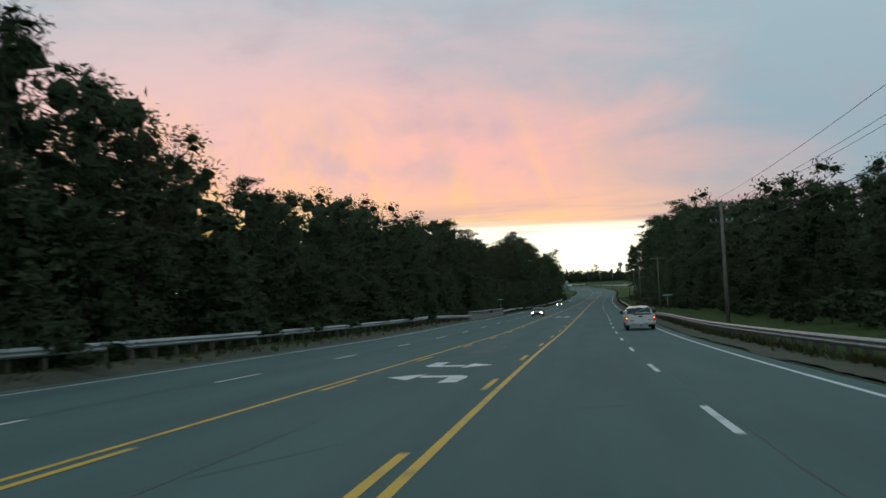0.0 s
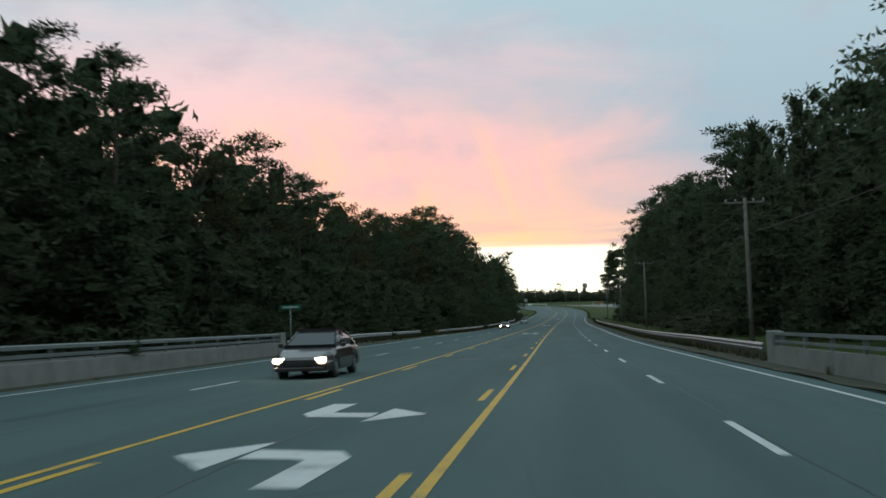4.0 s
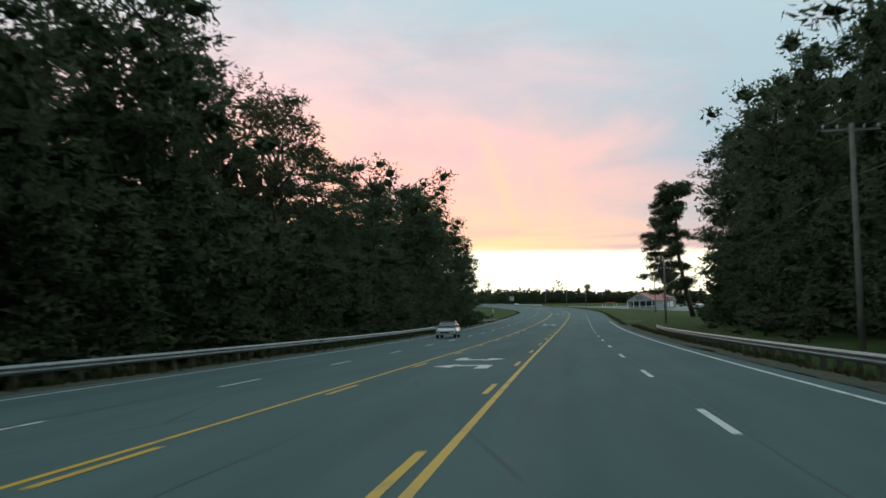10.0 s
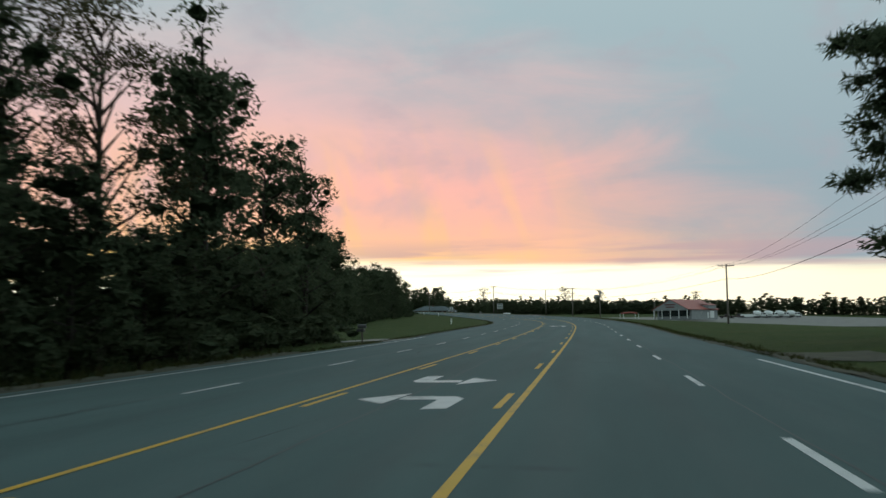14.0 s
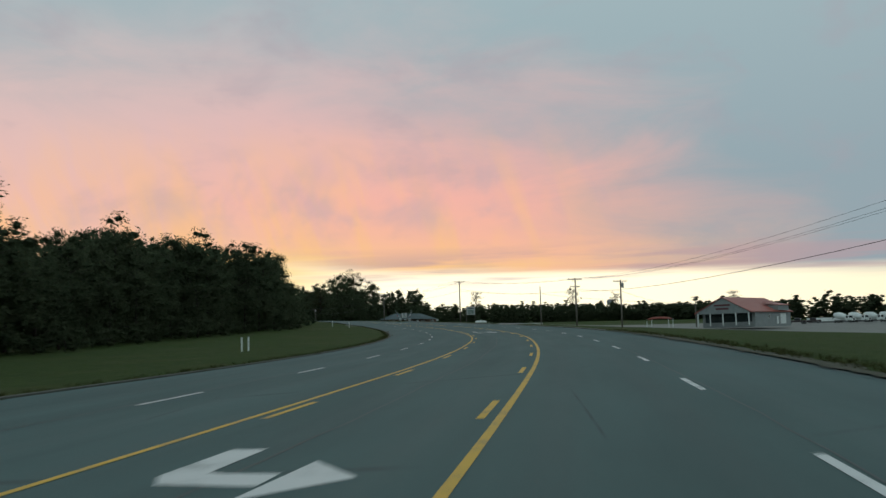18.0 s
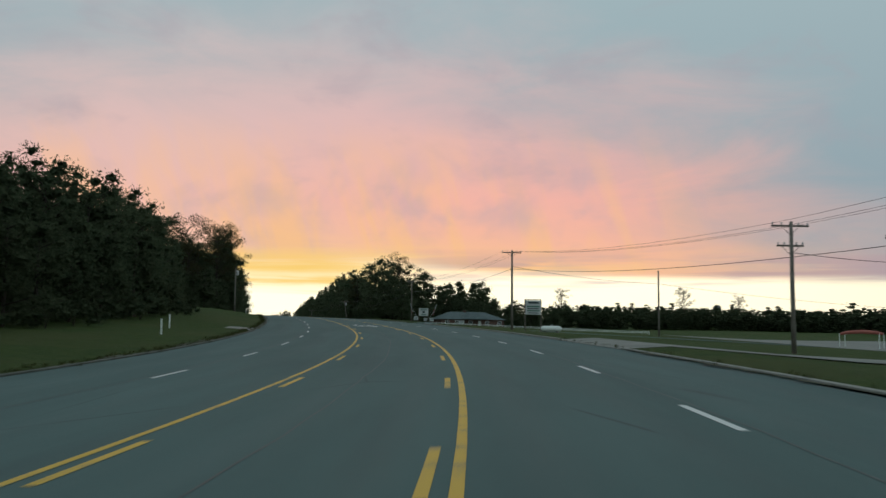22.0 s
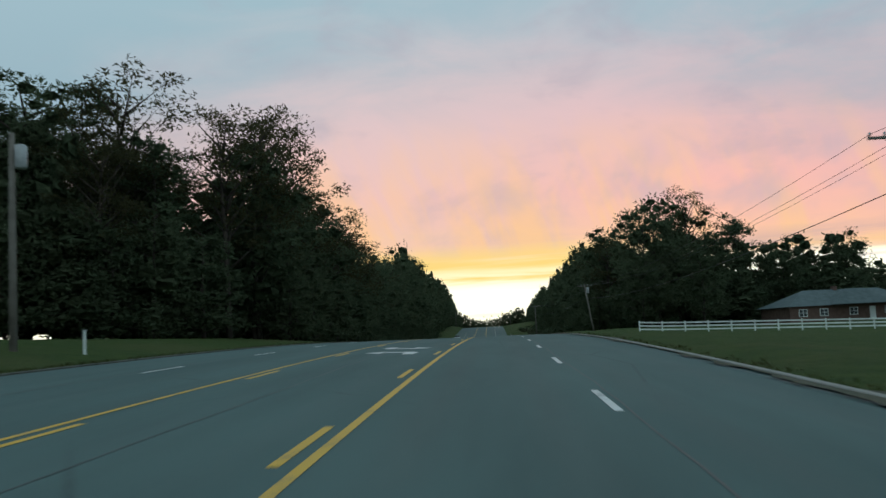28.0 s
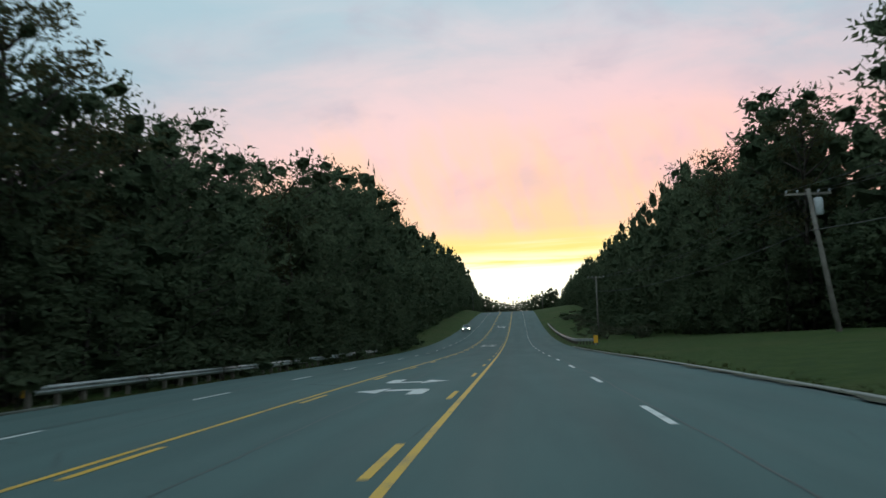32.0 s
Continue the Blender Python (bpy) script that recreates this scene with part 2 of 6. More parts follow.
def leaves(name, a, b):
    """Foliage: each leaf its own shade, a little light coming through."""
    m = bpy.data.materials.new(name)
    m.use_nodes = True
    g = Graph(m.node_tree)
    p = m.node_tree.nodes["Principled BSDF"]
    r = g.node("ShaderNodeNewGeometry").outputs["Random Per Island"]
    o = g.node("ShaderNodeObjectInfo").outputs["Random"]
    col = g.mix(g.math("ADD", g.math("MULTIPLY", r, 0.7), g.math("MULTIPLY", o, 0.3)), (*a, 1), (*b, 1))
    at = g.node("ShaderNodeTexCoord").outputs["Object"]
    fine = g.noise(at, 4.5, 3, 0.7)
    col = g.mix(g.math("MULTIPLY", g.step(fine, 0.42, 0.66), 0.35), col, (a[0] * 0.6, a[1] * 0.6, a[2] * 0.6, 1))
    g.plug(p.inputs["Base Color"], col)
    p.inputs["Roughness"].default_value = 0.9
    p.inputs["Specular IOR Level"].default_value = 0.04
    bp = g.node("ShaderNodeBump")
    bp.inputs["Strength"].default_value = 1.0
    bp.inputs["Distance"].default_value = 0.3
    g.plug(bp.inputs["Height"], fine)
    g.tree.links.new(bp.outputs[0], p.inputs["Normal"])
    thin = g.node("ShaderNodeBsdfTranslucent")
    g.plug(thin.inputs["Color"], col)
    mix = g.node("ShaderNodeMixShader")
    mix.inputs[0].default_value = 0.45
    out = m.node_tree.nodes["Material Output"]
    g.tree.links.new(p.outputs[0], mix.inputs[1])
    g.tree.links.new(thin.outputs[0], mix.inputs[2])
    g.tree.links.new(mix.outputs[0], out.inputs[0])
    return m


def asphalt():
    m = bpy.data.materials.new("asphalt")
    m.use_nodes = True
    g = Graph(m.node_tree)
    p = m.node_tree.nodes["Principled BSDF"]
    uv = g.node("ShaderNodeUVMap").outputs[0]
    at = g.node("ShaderNodeTexCoord").outputs["Object"]
    sep = g.node("ShaderNodeSeparateXYZ")
    g.plug(sep.inputs[0], uv)
    lat, run = sep.outputs[0], sep.outputs[1]
    grit = g.noise(at, 55.0, 3, 0.7)
    blot = g.noise(g.combine(g.math("MULTIPLY", lat, 0.5), g.math("MULTIPLY", run, 0.06), 0.0), 1.0, 5, 0.6)
    # wheel tracks and the oily middle of each lane run along the road
    lane = g.math("PINGPONG", g.math("ADD", lat, 0.0), 1.79)
    track = g.step(g.math("ABSOLUTE", g.math("SUBTRACT", lane, 0.9)), 0.0, 0.55)
    worn = g.math("MULTIPLY", g.noise(g.combine(lat, g.math("MULTIPLY", run, 0.02), 2.0), 0.9, 3, 0.5), 0.5)
    v = g.math("ADD", g.math("ADD", g.math("MULTIPLY", g.step(blot, 0.25, 0.75), 0.4), g.math("MULTIPLY", grit, 0.3)), g.math("ADD", g.math("MULTIPLY", track, 0.12), worn))
    col = g.mix(v, (0.034, 0.061, 0.060, 1), (0.086, 0.140, 0.136, 1))
    # fine tar-filled cracks
    vor = g.node("ShaderNodeTexVoronoi", feature="DISTANCE_TO_EDGE")
    g.plug(vor.inputs["Vector"], g.combine(g.math("MULTIPLY", lat, 0.16), g.math("MULTIPLY", run, 0.05), 0.0))
    vor.inputs["Scale"].default_value = 1.0
    crack = g.math("MULTIPLY", g.step(vor.outputs["Distance"], 0.006, 0.001), g.step(blot, 0.5, 0.62))
    col = g.mix(g.math("MULTIPLY", crack, 0.6), col, (0.03, 0.032, 0.033, 1))
    g.plug(p.inputs["Base Color"], col)
    g.plug(p.inputs["Roughness"], g.math("SUBTRACT", 0.78, g.math("MULTIPLY", track, -0.08)))
    p.inputs["Specular IOR Level"].default_value = 0.3
    bp = g.node("ShaderNodeBump")
    bp.inputs["Strength"].default_value = 0.35
    bp.inputs["Distance"].default_value = 0.01
    g.plug(bp.inputs["Height"], grit)
    g.tree.links.new(bp.outputs[0], p.inputs["Normal"])
    return m


def paint(name, c, under=(0.10, 0.11, 0.11)):
    """Road paint, worn through to the asphalt in places."""
    m = bpy.data.materials.new(name)
    m.use_nodes = True
    g = Graph(m.node_tree)
    p = m.node_tree.nodes["Principled BSDF"]
    at = g.node("ShaderNodeTexCoord").outputs["Object"]
    n1, n2 = g.noise(at, 1.2, 4, 0.6), g.noise(at, 40.0, 3, 0.7)
    wear = g.step(g.math("ADD", g.math("MULTIPLY", n1, 0.6), g.math("MULTIPLY", n2, 0.4)), 0.50, 0.66)
    g.plug(p.inputs["Base Color"], g.mix(g.math("MULTIPLY", wear, 0.7), (*c, 1), (*under, 1)))
    p.inputs["Roughness"].default_value = 0.6
    return m


def grass_ground():
    m = bpy.data.materials.new("grass_ground")
    m.use_nodes = True
    g = Graph(m.node_tree)
    p = m.node_tree.nodes["Principled BSDF"]
    at = g.node("ShaderNodeTexCoord").outputs["Object"]
    n1, n2, n3 = g.noise(at, 0.12, 4, 0.6), g.noise(at, 1.3, 4, 0.6), g.noise(at, 14.0, 4, 0.7)
    col = g.mix(g.step(n2, 0.3, 0.7), (0.030, 0.058, 0.010, 1), (0.058, 0.088, 0.017, 1))
    col = g.mix(g.math("MULTIPLY", g.step(n1, 0.45, 0.7), 0.6), col, (0.078, 0.083, 0.026, 1))
    col = g.mix(g.math("MULTIPLY", n3, 0.45), col, (0.02, 0.034, 0.012, 1))
    g.plug(p.inputs["Base Color"], col)
    p.inputs["Roughness"].default_value = 0.95
    p.inputs["Specular IOR Level"].default_value = 0.15
    bp = g.node("ShaderNodeBump")
    bp.inputs["Strength"].default_value = 0.9
    bp.inputs["Distance"].default_value = 0.08
    g.plug(bp.inputs["Height"], g.math("ADD", n3, n2))
    g.tree.links.new(bp.outputs[0], p.inputs["Normal"])
    return m


ASPHALT = asphalt()
GRASS = grass_ground()
WHITE_LINE = paint("white_road_paint", (0.62, 0.63, 0.62))
YELLOW_LINE = paint("yellow_road_paint", (0.62, 0.36, 0.02))
CONCRETE = surface("concrete", (0.19, 0.185, 0.17), (0.29, 0.28, 0.26), 0.9, 1.5, 40)
STEEL = surface("galvanised_steel", (0.22, 0.24, 0.245), (0.35, 0.37, 0.37), 0.45, 2.0, 50, 0.05, 0.6)
DARK_STEEL = surface("dark_steel", (0.05, 0.05, 0.05), (0.1, 0.1, 0.1), 0.5, 3.0, 50, 0.05, 0.5)
POLE_WOOD = surface("weathered_pole_wood", (0.11, 0.095, 0.08), (0.22, 0.20, 0.175), 0.9, 1.2, 25, 0.4)
POST_WOOD = surface("guardrail_post_wood", (0.09, 0.075, 0.06), (0.17, 0.15, 0.125), 0.9, 3, 40, 0.4)
BARK = surface("bark", (0.030, 0.024, 0.020), (0.070, 0.057, 0.048), 0.95, 2.0, 18, 0.8, tint=0.3)
NEEDLES = leaves("pine_needles", (0.060, 0.085, 0.048), (0.105, 0.135, 0.075))
FOLIAGE = leaves("broad_leaves", (0.080, 0.112, 0.064), (0.142, 0.166, 0.096))
AUTUMN = leaves("turning_leaves", (0.055, 0.060, 0.030), (0.105, 0.090, 0.042))
BRUSH = leaves("pale_brush", (0.085, 0.095, 0.060), (0.16, 0.16, 0.105))
BLACK = surface("black_rubber", (0.012, 0.012, 0.012), (0.03, 0.03, 0.03), 0.7, 4, 60, 0.1)
PORCELAIN = surface("grey_porcelain", (0.30, 0.32, 0.33), (0.42, 0.43, 0.44), 0.3, 6, 40, 0.0)
WIRE = surface("weathered_wire", (0.03, 0.03, 0.032), (0.06, 0.06, 0.06), 0.6, 5, 40, 0.0)


# ---- building helpers ----
def mesh_of(name, verts, faces, mat, smooth=False, uvs=None):
    me = bpy.data.meshes.new(name)
    me.from_pydata([tuple(v) for v in verts], [], faces)
    me.materials.append(mat)
    if uvs is not None:
        layer = me.uv_layers.new(name="UVMap")
        idx = np.empty(len(me.loops), dtype=np.int32)
        me.loops.foreach_get("vertex_index", idx)
        layer.data.foreach_set("uv", np.asarray(uvs, dtype=np.float32)[idx].ravel())
    if smooth:
        me.polygons.foreach_set("use_smooth", [True] * len(me.polygons))
    me.update()
    return me


def thing(name, label, category, m=None, group="", kind=""):
    ob = new(name)
    ob.empty_display_size = 0.2
    if m is not None:
        ob.matrix_basis = m
    return tagged(ob, label, category, group, kind)


def part(name, bm, material, parent, label="", smooth=False):
    """Links a bmesh, or a finished mesh, as one mesh object under parent."""
    if isinstance(bm, bpy.types.Mesh):
        me = bm
    else:
        me = bpy.data.meshes.new(name)
        bm.normal_update()
        bm.to_mesh(me)
        bm.free()
        me.materials.append(material)
        if smooth:
            me.polygons.foreach_set("use_smooth", [True] * len(me.polygons))
    ob = new(name, me)
    ob.parent = parent
    if label:
        tagged(ob, label)
    return ob


def box(bm, x0, y0, z0, x1, y1, z1, bevel=0.0, m=None):
    r = bmesh.ops.create_cube(bm, size=1.0)
    mm = Matrix.LocRotScale(((x0 + x1) / 2, (y0 + y1) / 2, (z0 + z1) / 2), None, (x1 - x0, y1 - y0, z1 - z0))
    bmesh.ops.transform(bm, verts=r["verts"], matrix=mm)
    if bevel:
        es = list({e for v in r["verts"] for e in v.link_edges})
        out = bmesh.ops.bevel(bm, geom=es, offset=bevel, segments=2, affect="EDGES", profile=0.5)
        vs = list({v for f in out["faces"] for v in f.verts} | {v for v in r["verts"] if v.is_valid})
    else:
        vs = r["verts"]
    if m is not None:
        bmesh.ops.transform(bm, verts=[v for v in vs if v.is_valid], matrix=m)
    return bm


def boxed(x0, y0, z0, x1, y1, z1, bevel=0.0):
    return box(bmesh.new(), x0, y0, z0, x1, y1, z1, bevel)


def tube(points, radii, sides=7, cap=True):
    """Vertices and faces of a tapering tube along points."""
    pts = [Vector(p) for p in points]
    vs, fs = [], []
    for i, p in enumerate(pts):
        d = (pts[min(i + 1, len(pts) - 1)] - pts[max(i - 1, 0)]).normalized()
        a = d.cross(Vector((0, 0, 1)) if abs(d.z) < 0.9 else Vector((1, 0, 0))).normalized()
        b = d.cross(a)
        for k in range(sides):
            t = 2 * math.pi * k / sides
            vs.append(p + radii[i] * (math.cos(t) * a + math.sin(t) * b))
    for i in range(len(pts) - 1):
        for k in range(sides):
            k2 = (k + 1) % sides
            fs.append((i * sides + k, i * sides + k2, (i + 1) * sides + k2, (i + 1) * sides + k))
    if cap:
        fs.append(tuple(range(sides - 1, -1, -1)))
        n = (len(pts) - 1) * sides
        fs.append(tuple(n + k for k in range(sides)))
    return vs, fs


def tubes(name, runs, mat, sides=7):
    vs, fs = [], []
    for pts, rad in runs:
        v, f = tube(pts, rad, sides)
        o = len(vs)
        vs += v
        fs += [tuple(i + o for i in q) for q in f]
    return mesh_of(name, vs, fs, mat, True)


def strip(name, s0, s1, lat0, lat1, mat, up=0.0, step=2.0, uv=False, cols=1):
    """A strip that lies along the road from s0 to s1, between two offsets (numbers or functions of s)."""
    n = max(1, int(math.ceil((s1 - s0) / step)))
    vs, fs, uvs = [], [], []
    for i in range(n + 1):
        s = s0 + (s1 - s0) * i / n
        a = lat0(s) if callable(lat0) else lat0
        b = lat1(s) if callable(lat1) else lat1
        for k in range(cols + 1):
            l = a + (b - a) * k / cols
            vs.append(on(s, l, up))
            uvs.append((l, s))
    w = cols + 1
    for i in range(n):
        for k in range(cols):
            fs.append((i * w + k, i * w + k + 1, (i + 1) * w + k + 1, (i + 1) * w + k))
    return mesh_of(name, vs, fs, mat, False, uvs if uv else None)


# ---- ground: one sheet to the horizon ----
def make_ground():
    ss = [-60, -40] + list(range(-30, 1400, 6)) + [1400, 1415]
    ls = [-220, -150, -100, -70, -45, -32, -24, -20, -17, -14.5, -13.6, -12.95, -12.4, -11.9, -11.3, -8, 0, 5, 7.65, 8.2, 9, 10, 12, 15, 20, 28, 45, 65, 90, 130, 180, 260]
    vs, fs = [], []
    for s in ss:
        for l in ls:
            p = on(s, l)
            if ROAD_EDGE(s) < l < 7.6:
                p.z -= 0.12
            elif abs(l) > 14:
                p.z += 0.10 * noise.noise(Vector((s * 0.05, l * 0.07, 0)))
            vs.append(p)
    w, n = len(ls), len(ss)
    for i in range(n - 1):
        for k in range(w - 1):
            a = i * w + k
            fs.append((a, a + 1, a + w + 1, a + w))
    loop = [k for k in range(w)] + [i * w + w - 1 for i in range(1, n)] + [(n - 1) * w + k for k in range(w - 2, -1, -1)] + [i * w for i in range(n - 2, 0, -1)]
    mid = on(620, 0)
    o = len(vs)
    for j in loop:
        d = vs[j] - mid
        a = math.atan2(d.y, d.x)
        vs.append(Vector((mid.x + 4500 * math.cos(a), mid.y + 4500 * math.sin(a), 3.0)))
    m = len(loop)
    for j in range(m):
        k = (j + 1) % m
        fs.append((loop[j], o + j, o + k, loop[k]))
    ob = new("ground", mesh_of("ground", vs, fs, GRASS, True))
    return tagged(ob, "mown grass verges, lawns and fields beside the highway", "ground", kind="structure")


make_ground()

# ---- the road and its markings ----
LANE, TURN_LANE = 3.58, 4.23
ROAD_LEFT = ROAD_EDGE
ROAD_RIGHT = lambda s: ramp(s, [0, 400, 425, 450, 520, 1400], [7.15, 7.15, 7.2, 7.3, 7.75, 7.6])
road = new("road", strip("road", -55, 1400, ROAD_LEFT, ROAD_RIGHT, ASPHALT, 0.0, 4.0, True, 8))
tagged(road, "grey asphalt five-lane highway with worn wheel tracks", "road", kind="structure")


def line(name, s0, s1, lat, mat, width, step=3.0):
    return part(name, strip(name, s0, s1, lat - width / 2, lat + width / 2, mat, 0.006, step), mat, road)


line("solid_yellow_line", -50, 1390, 0.0, YELLOW_LINE, 0.13)
line("solid_yellow_line", -50, 1390, -TURN_LANE, YELLOW_LINE, 0.12)
line("white_edge_line", -50, 424, LANE + 2.99, WHITE_LINE, 0.13)
line("white_edge_line", -50, 470, -TURN_LANE - LANE - 4.2, WHITE_LINE, 0.13)
for i in range(-4, 112):
    c = i * 12.192
    line("lane_dash", c - 1.75, c + 1.75, LANE, WHITE_LINE, 0.13, 1.8)
    c += 0.0
    line("lane_dash", c - 1.75, c + 1.75, -TURN_LANE - LANE, WHITE_LINE, 0.13, 1.8)
    c = i * 12.192 + 7.6
    line("yellow_dash", c - 1.6, c + 1.6, -0.30, YELLOW_LINE, 0.13, 1.6)
    c = i * 12.192 + 8.4
    line("yellow_dash", c - 1.6, c + 1.6, -TURN_LANE + 0.30, YELLOW_LINE, 0.13, 1.6)


TAR = surface("tar", (0.020, 0.030, 0.030), (0.042, 0.058, 0.057), 0.6, 1.5, 30, 0.1)
for lat in (LANE + 0.16, LANE * 2 + 0.1, -TURN_LANE - LANE - 0.2, -2.35):
    wob = lambda s, lat=lat: lat + 0.035 * math.sin(s * 0.31 + lat) + 0.02 * math.sin(s * 1.3)
    part("tar_seam", strip("tar_seam", -50, 1390, lambda s: wob(s) - 0.018, lambda s: wob(s) + 0.018, TAR, 0.004, 2.0), TAR, road)


def stain(s, lat, w, d, seed):
    """A dark patch with a ragged outline on the asphalt."""
    rg = random.Random(seed)
    n = 18
    vs = [on(s, lat, 0.003)]
    for k in range(n):
        t = 2 * math.pi * k / n
        r = 0.65 + 0.5 * rg.random()
        vs.append(on(s + d * r * math.sin(t), lat + w * r * math.cos(t), 0.003))
    part("dark_stain", mesh_of("dark_stain", vs, [(0, 1 + k, 1 + (k + 1) % n) for k in range(n)], TAR), TAR, road)


for i, (s, lat, w, d) in enumerate(((38, -2.45, 0.55, 1.5), (44, -2.4, 0.4, 1.0), (48, -2.3, 0.25, 0.8), (150, -2.5, 0.75, 0.7), (163.5, -2.7, 0.35, 0.5), (163, -1.2, 0.3, 0.5), (166, -2.3, 0.4, 0.6), (42, -1.9, 0.2, 1.4))):
    stain(s, lat, w, d, i)


def turn_arrow(s0, s_dir):
    """A left-turn arrow in the middle lane: a shaft along the lane that bends into a head across it."""
    shaft = [(0.50, -1.1), (0.95, -1.1), (1.0, 0.9), (0.52, 0.7)]
    bend = [(0.52, 0.7), (1.0, 0.9), (0.78, 1.45), (-0.28, 1.62), (-0.28, 0.85), (0.35, 0.8)]
    head = [(-0.42, 0.0), (-0.28, 2.35), (-1.15, 1.15)]
    vs, fs = [], []
    for poly in (shaft, bend, head):
        o = len(vs)
        vs += [on(s0 + s_dir * y, -TURN_LANE / 2 + s_dir * x, 0.007) for x, y in poly]
        fs.append(tuple(range(o, o + len(poly))))
    part("turn_arrow", mesh_of("turn_arrow", vs, fs, WHITE_LINE), WHITE_LINE, road, "white painted left-turn arrow")


for s in (22.5, 120, 217.5, 311.5, 410.3, 507.5, 604, 702.5, 801.5, 900.5, 999, 1097):
    turn_arrow(s - 0.8, 1)
    turn_arrow(s + 6.4, -1)


# ---- guardrails ----
W_BEAM = [(0.0, 0.70), (-0.045, 0.675), (-0.075, 0.625), (-0.075, 0.60), (-0.03, 0.56), (-0.03, 0.53), (-0.075, 0.49), (-0.075, 0.465), (-0.045, 0.415), (0.0, 0.39)]


def guardrail(s0, s1, lat_at, side, label):
    """A steel W-beam on wooden posts; side is +1 where the road lies to its left."""
    ob = thing("guardrail", label, "guardrail", group="guardrails along the highway")
    n = max(2, int((s1 - s0) / 2.0))
    vs, fs = [], []
    prof = [(x, z) for x, z in W_BEAM] + [(x + 0.012, z) for x, z in reversed(W_BEAM)]
    w = len(prof)
    for i in range(n + 1):
        s = s0 + (s1 - s0) * i / n
        for x, z in prof:
            vs.append(on(s, lat_at(s) + side * x, 0) + Vector((0, 0, z)))
    for i in range(n):
        for k in range(w):
            k2 = (k + 1) % w
            fs.append((i * w + k, i * w + k2, (i + 1) * w + k2, (i + 1) * w + k))
    fs.append(tuple(range(w)))
    fs.append(tuple(n * w + k for k in range(w)))
    part("rail_beam", mesh_of("rail_beam", vs, fs, STEEL), STEEL, ob, "galvanised corrugated steel rail")
    bm = box(bmesh.new(), -0.09, -0.08, -0.5, 0.09, 0.08, 0.68, 0.012)
    first = None
    for i in range(int((s1 - s0) / 1.905) + 1):
        s = s0 + i * 1.905
        m = facing(s, lat_at(s) + side * 0.2)
        if first is None:
            first = part("post", bm, POST_WOOD, ob)
            p = first
        else:
            p = new("post", first.data)
            p.parent = ob
        p.matrix_basis = m
    return ob


guardrail(-54, 106, lambda s: ramp(s, [-54, 88, 106], [9.3, 9.2, 8.3]), 1, "galvanised guardrail on wooden posts leading to the bridge")
guardrail(144, 381, lambda s: ramp(s, [144, 165, 360, 381], [8.3, 9.0, 9.3, 10.2]), 1, "galvanised guardrail on wooden posts beside the woods")
guardrail(-54, 117, lambda s: ramp(s, [-54, 95, 117], [-14.6, -14.4, -13.2]), -1, "galvanised guardrail on wooden posts leading to the bridge")
guardrail(160, 217, lambda s: ramp(s, [160, 185, 217], [-13.3, -14.0, -14.4]), -1, "short galvanised guardrail after the bridge")
guardrail(238, 407, lambda s: ramp(s, [238, 250, 395, 407], [-15.2, -14.6, -14.3, -14.8]), -1, "galvanised guardrail on wooden posts beside the woods")
guardrail(904, 975, lambda s: ramp(s, [904, 940, 975], [-14.3, -13.4, -13.2]), -1, "galvanised guardrail on wooden posts beside dense woods")
guardrail(978, 1090, lambda s: ramp(s, [978, 990, 1090], [10.0, 8.6, 8.6]), 1, "galvanised guardrail on wooden posts past the lawn")


# ---- bridge parapets ----
def parapet(s0, s1, lat, side, label):
    ob = thing("bridge_parapet", label, "bridge railing", group="bridge parapets")
    n = int((s1 - s0) / 3)
    for nm, x0, x1, z0, z1, mat in (("concrete_wall", 0.0, 0.35, -0.4, 0.62, CONCRETE), ("rail", 0.06, 0.22, 0.98, 1.08, STEEL), ("rail", 0.08, 0.20, 0.74, 0.82, STEEL)):
        vs, fs = [], []
        for i in range(n + 1):
            s = s0 + (s1 - s0) * i / n
            for x, z in ((x0, z0), (x1, z0), (x1, z1), (x0, z1)):
                vs.append(on(s, lat + side * x, 0) + Vector((0, 0, z)))
        for i in range(n):
            for k in range(4):
                k2 = (k + 1) % 4
                fs.append((i * 4 + k, i * 4 + k2, i * 4 + 4 + k2, i * 4 + 4 + k))
        fs += [(0, 1, 2, 3), (n * 4, n * 4 + 1, n * 4 + 2, n * 4 + 3)]
        part(nm, mesh_of(nm, vs, fs, mat), mat, ob)
    for s in np.linspace(s0 + 1.2, s1 - 1.2, int((s1 - s0) / 2.6)):
        p = part("post", box(bmesh.new(), -0.05, -0.06, 0.6, 0.05, 0.06, 1.02, 0.01), STEEL, ob)
        p.matrix_basis = facing(float(s), lat + side * 0.17)
    for s in (s0, s1):
        p = part("end_block", box(bmesh.new(), -0.2, -0.45, -0.4, 0.2, 0.45, 1.12, 0.03), CONCRETE, ob)
        p.matrix_basis = facing(s, lat + side * 0.18)
    return ob


parapet(107, 143, 8.3, 1, "grey concrete bridge parapet with two metal rails")
parapet(118, 159, -13.2, -1, "grey concrete bridge parapet with two metal rails")


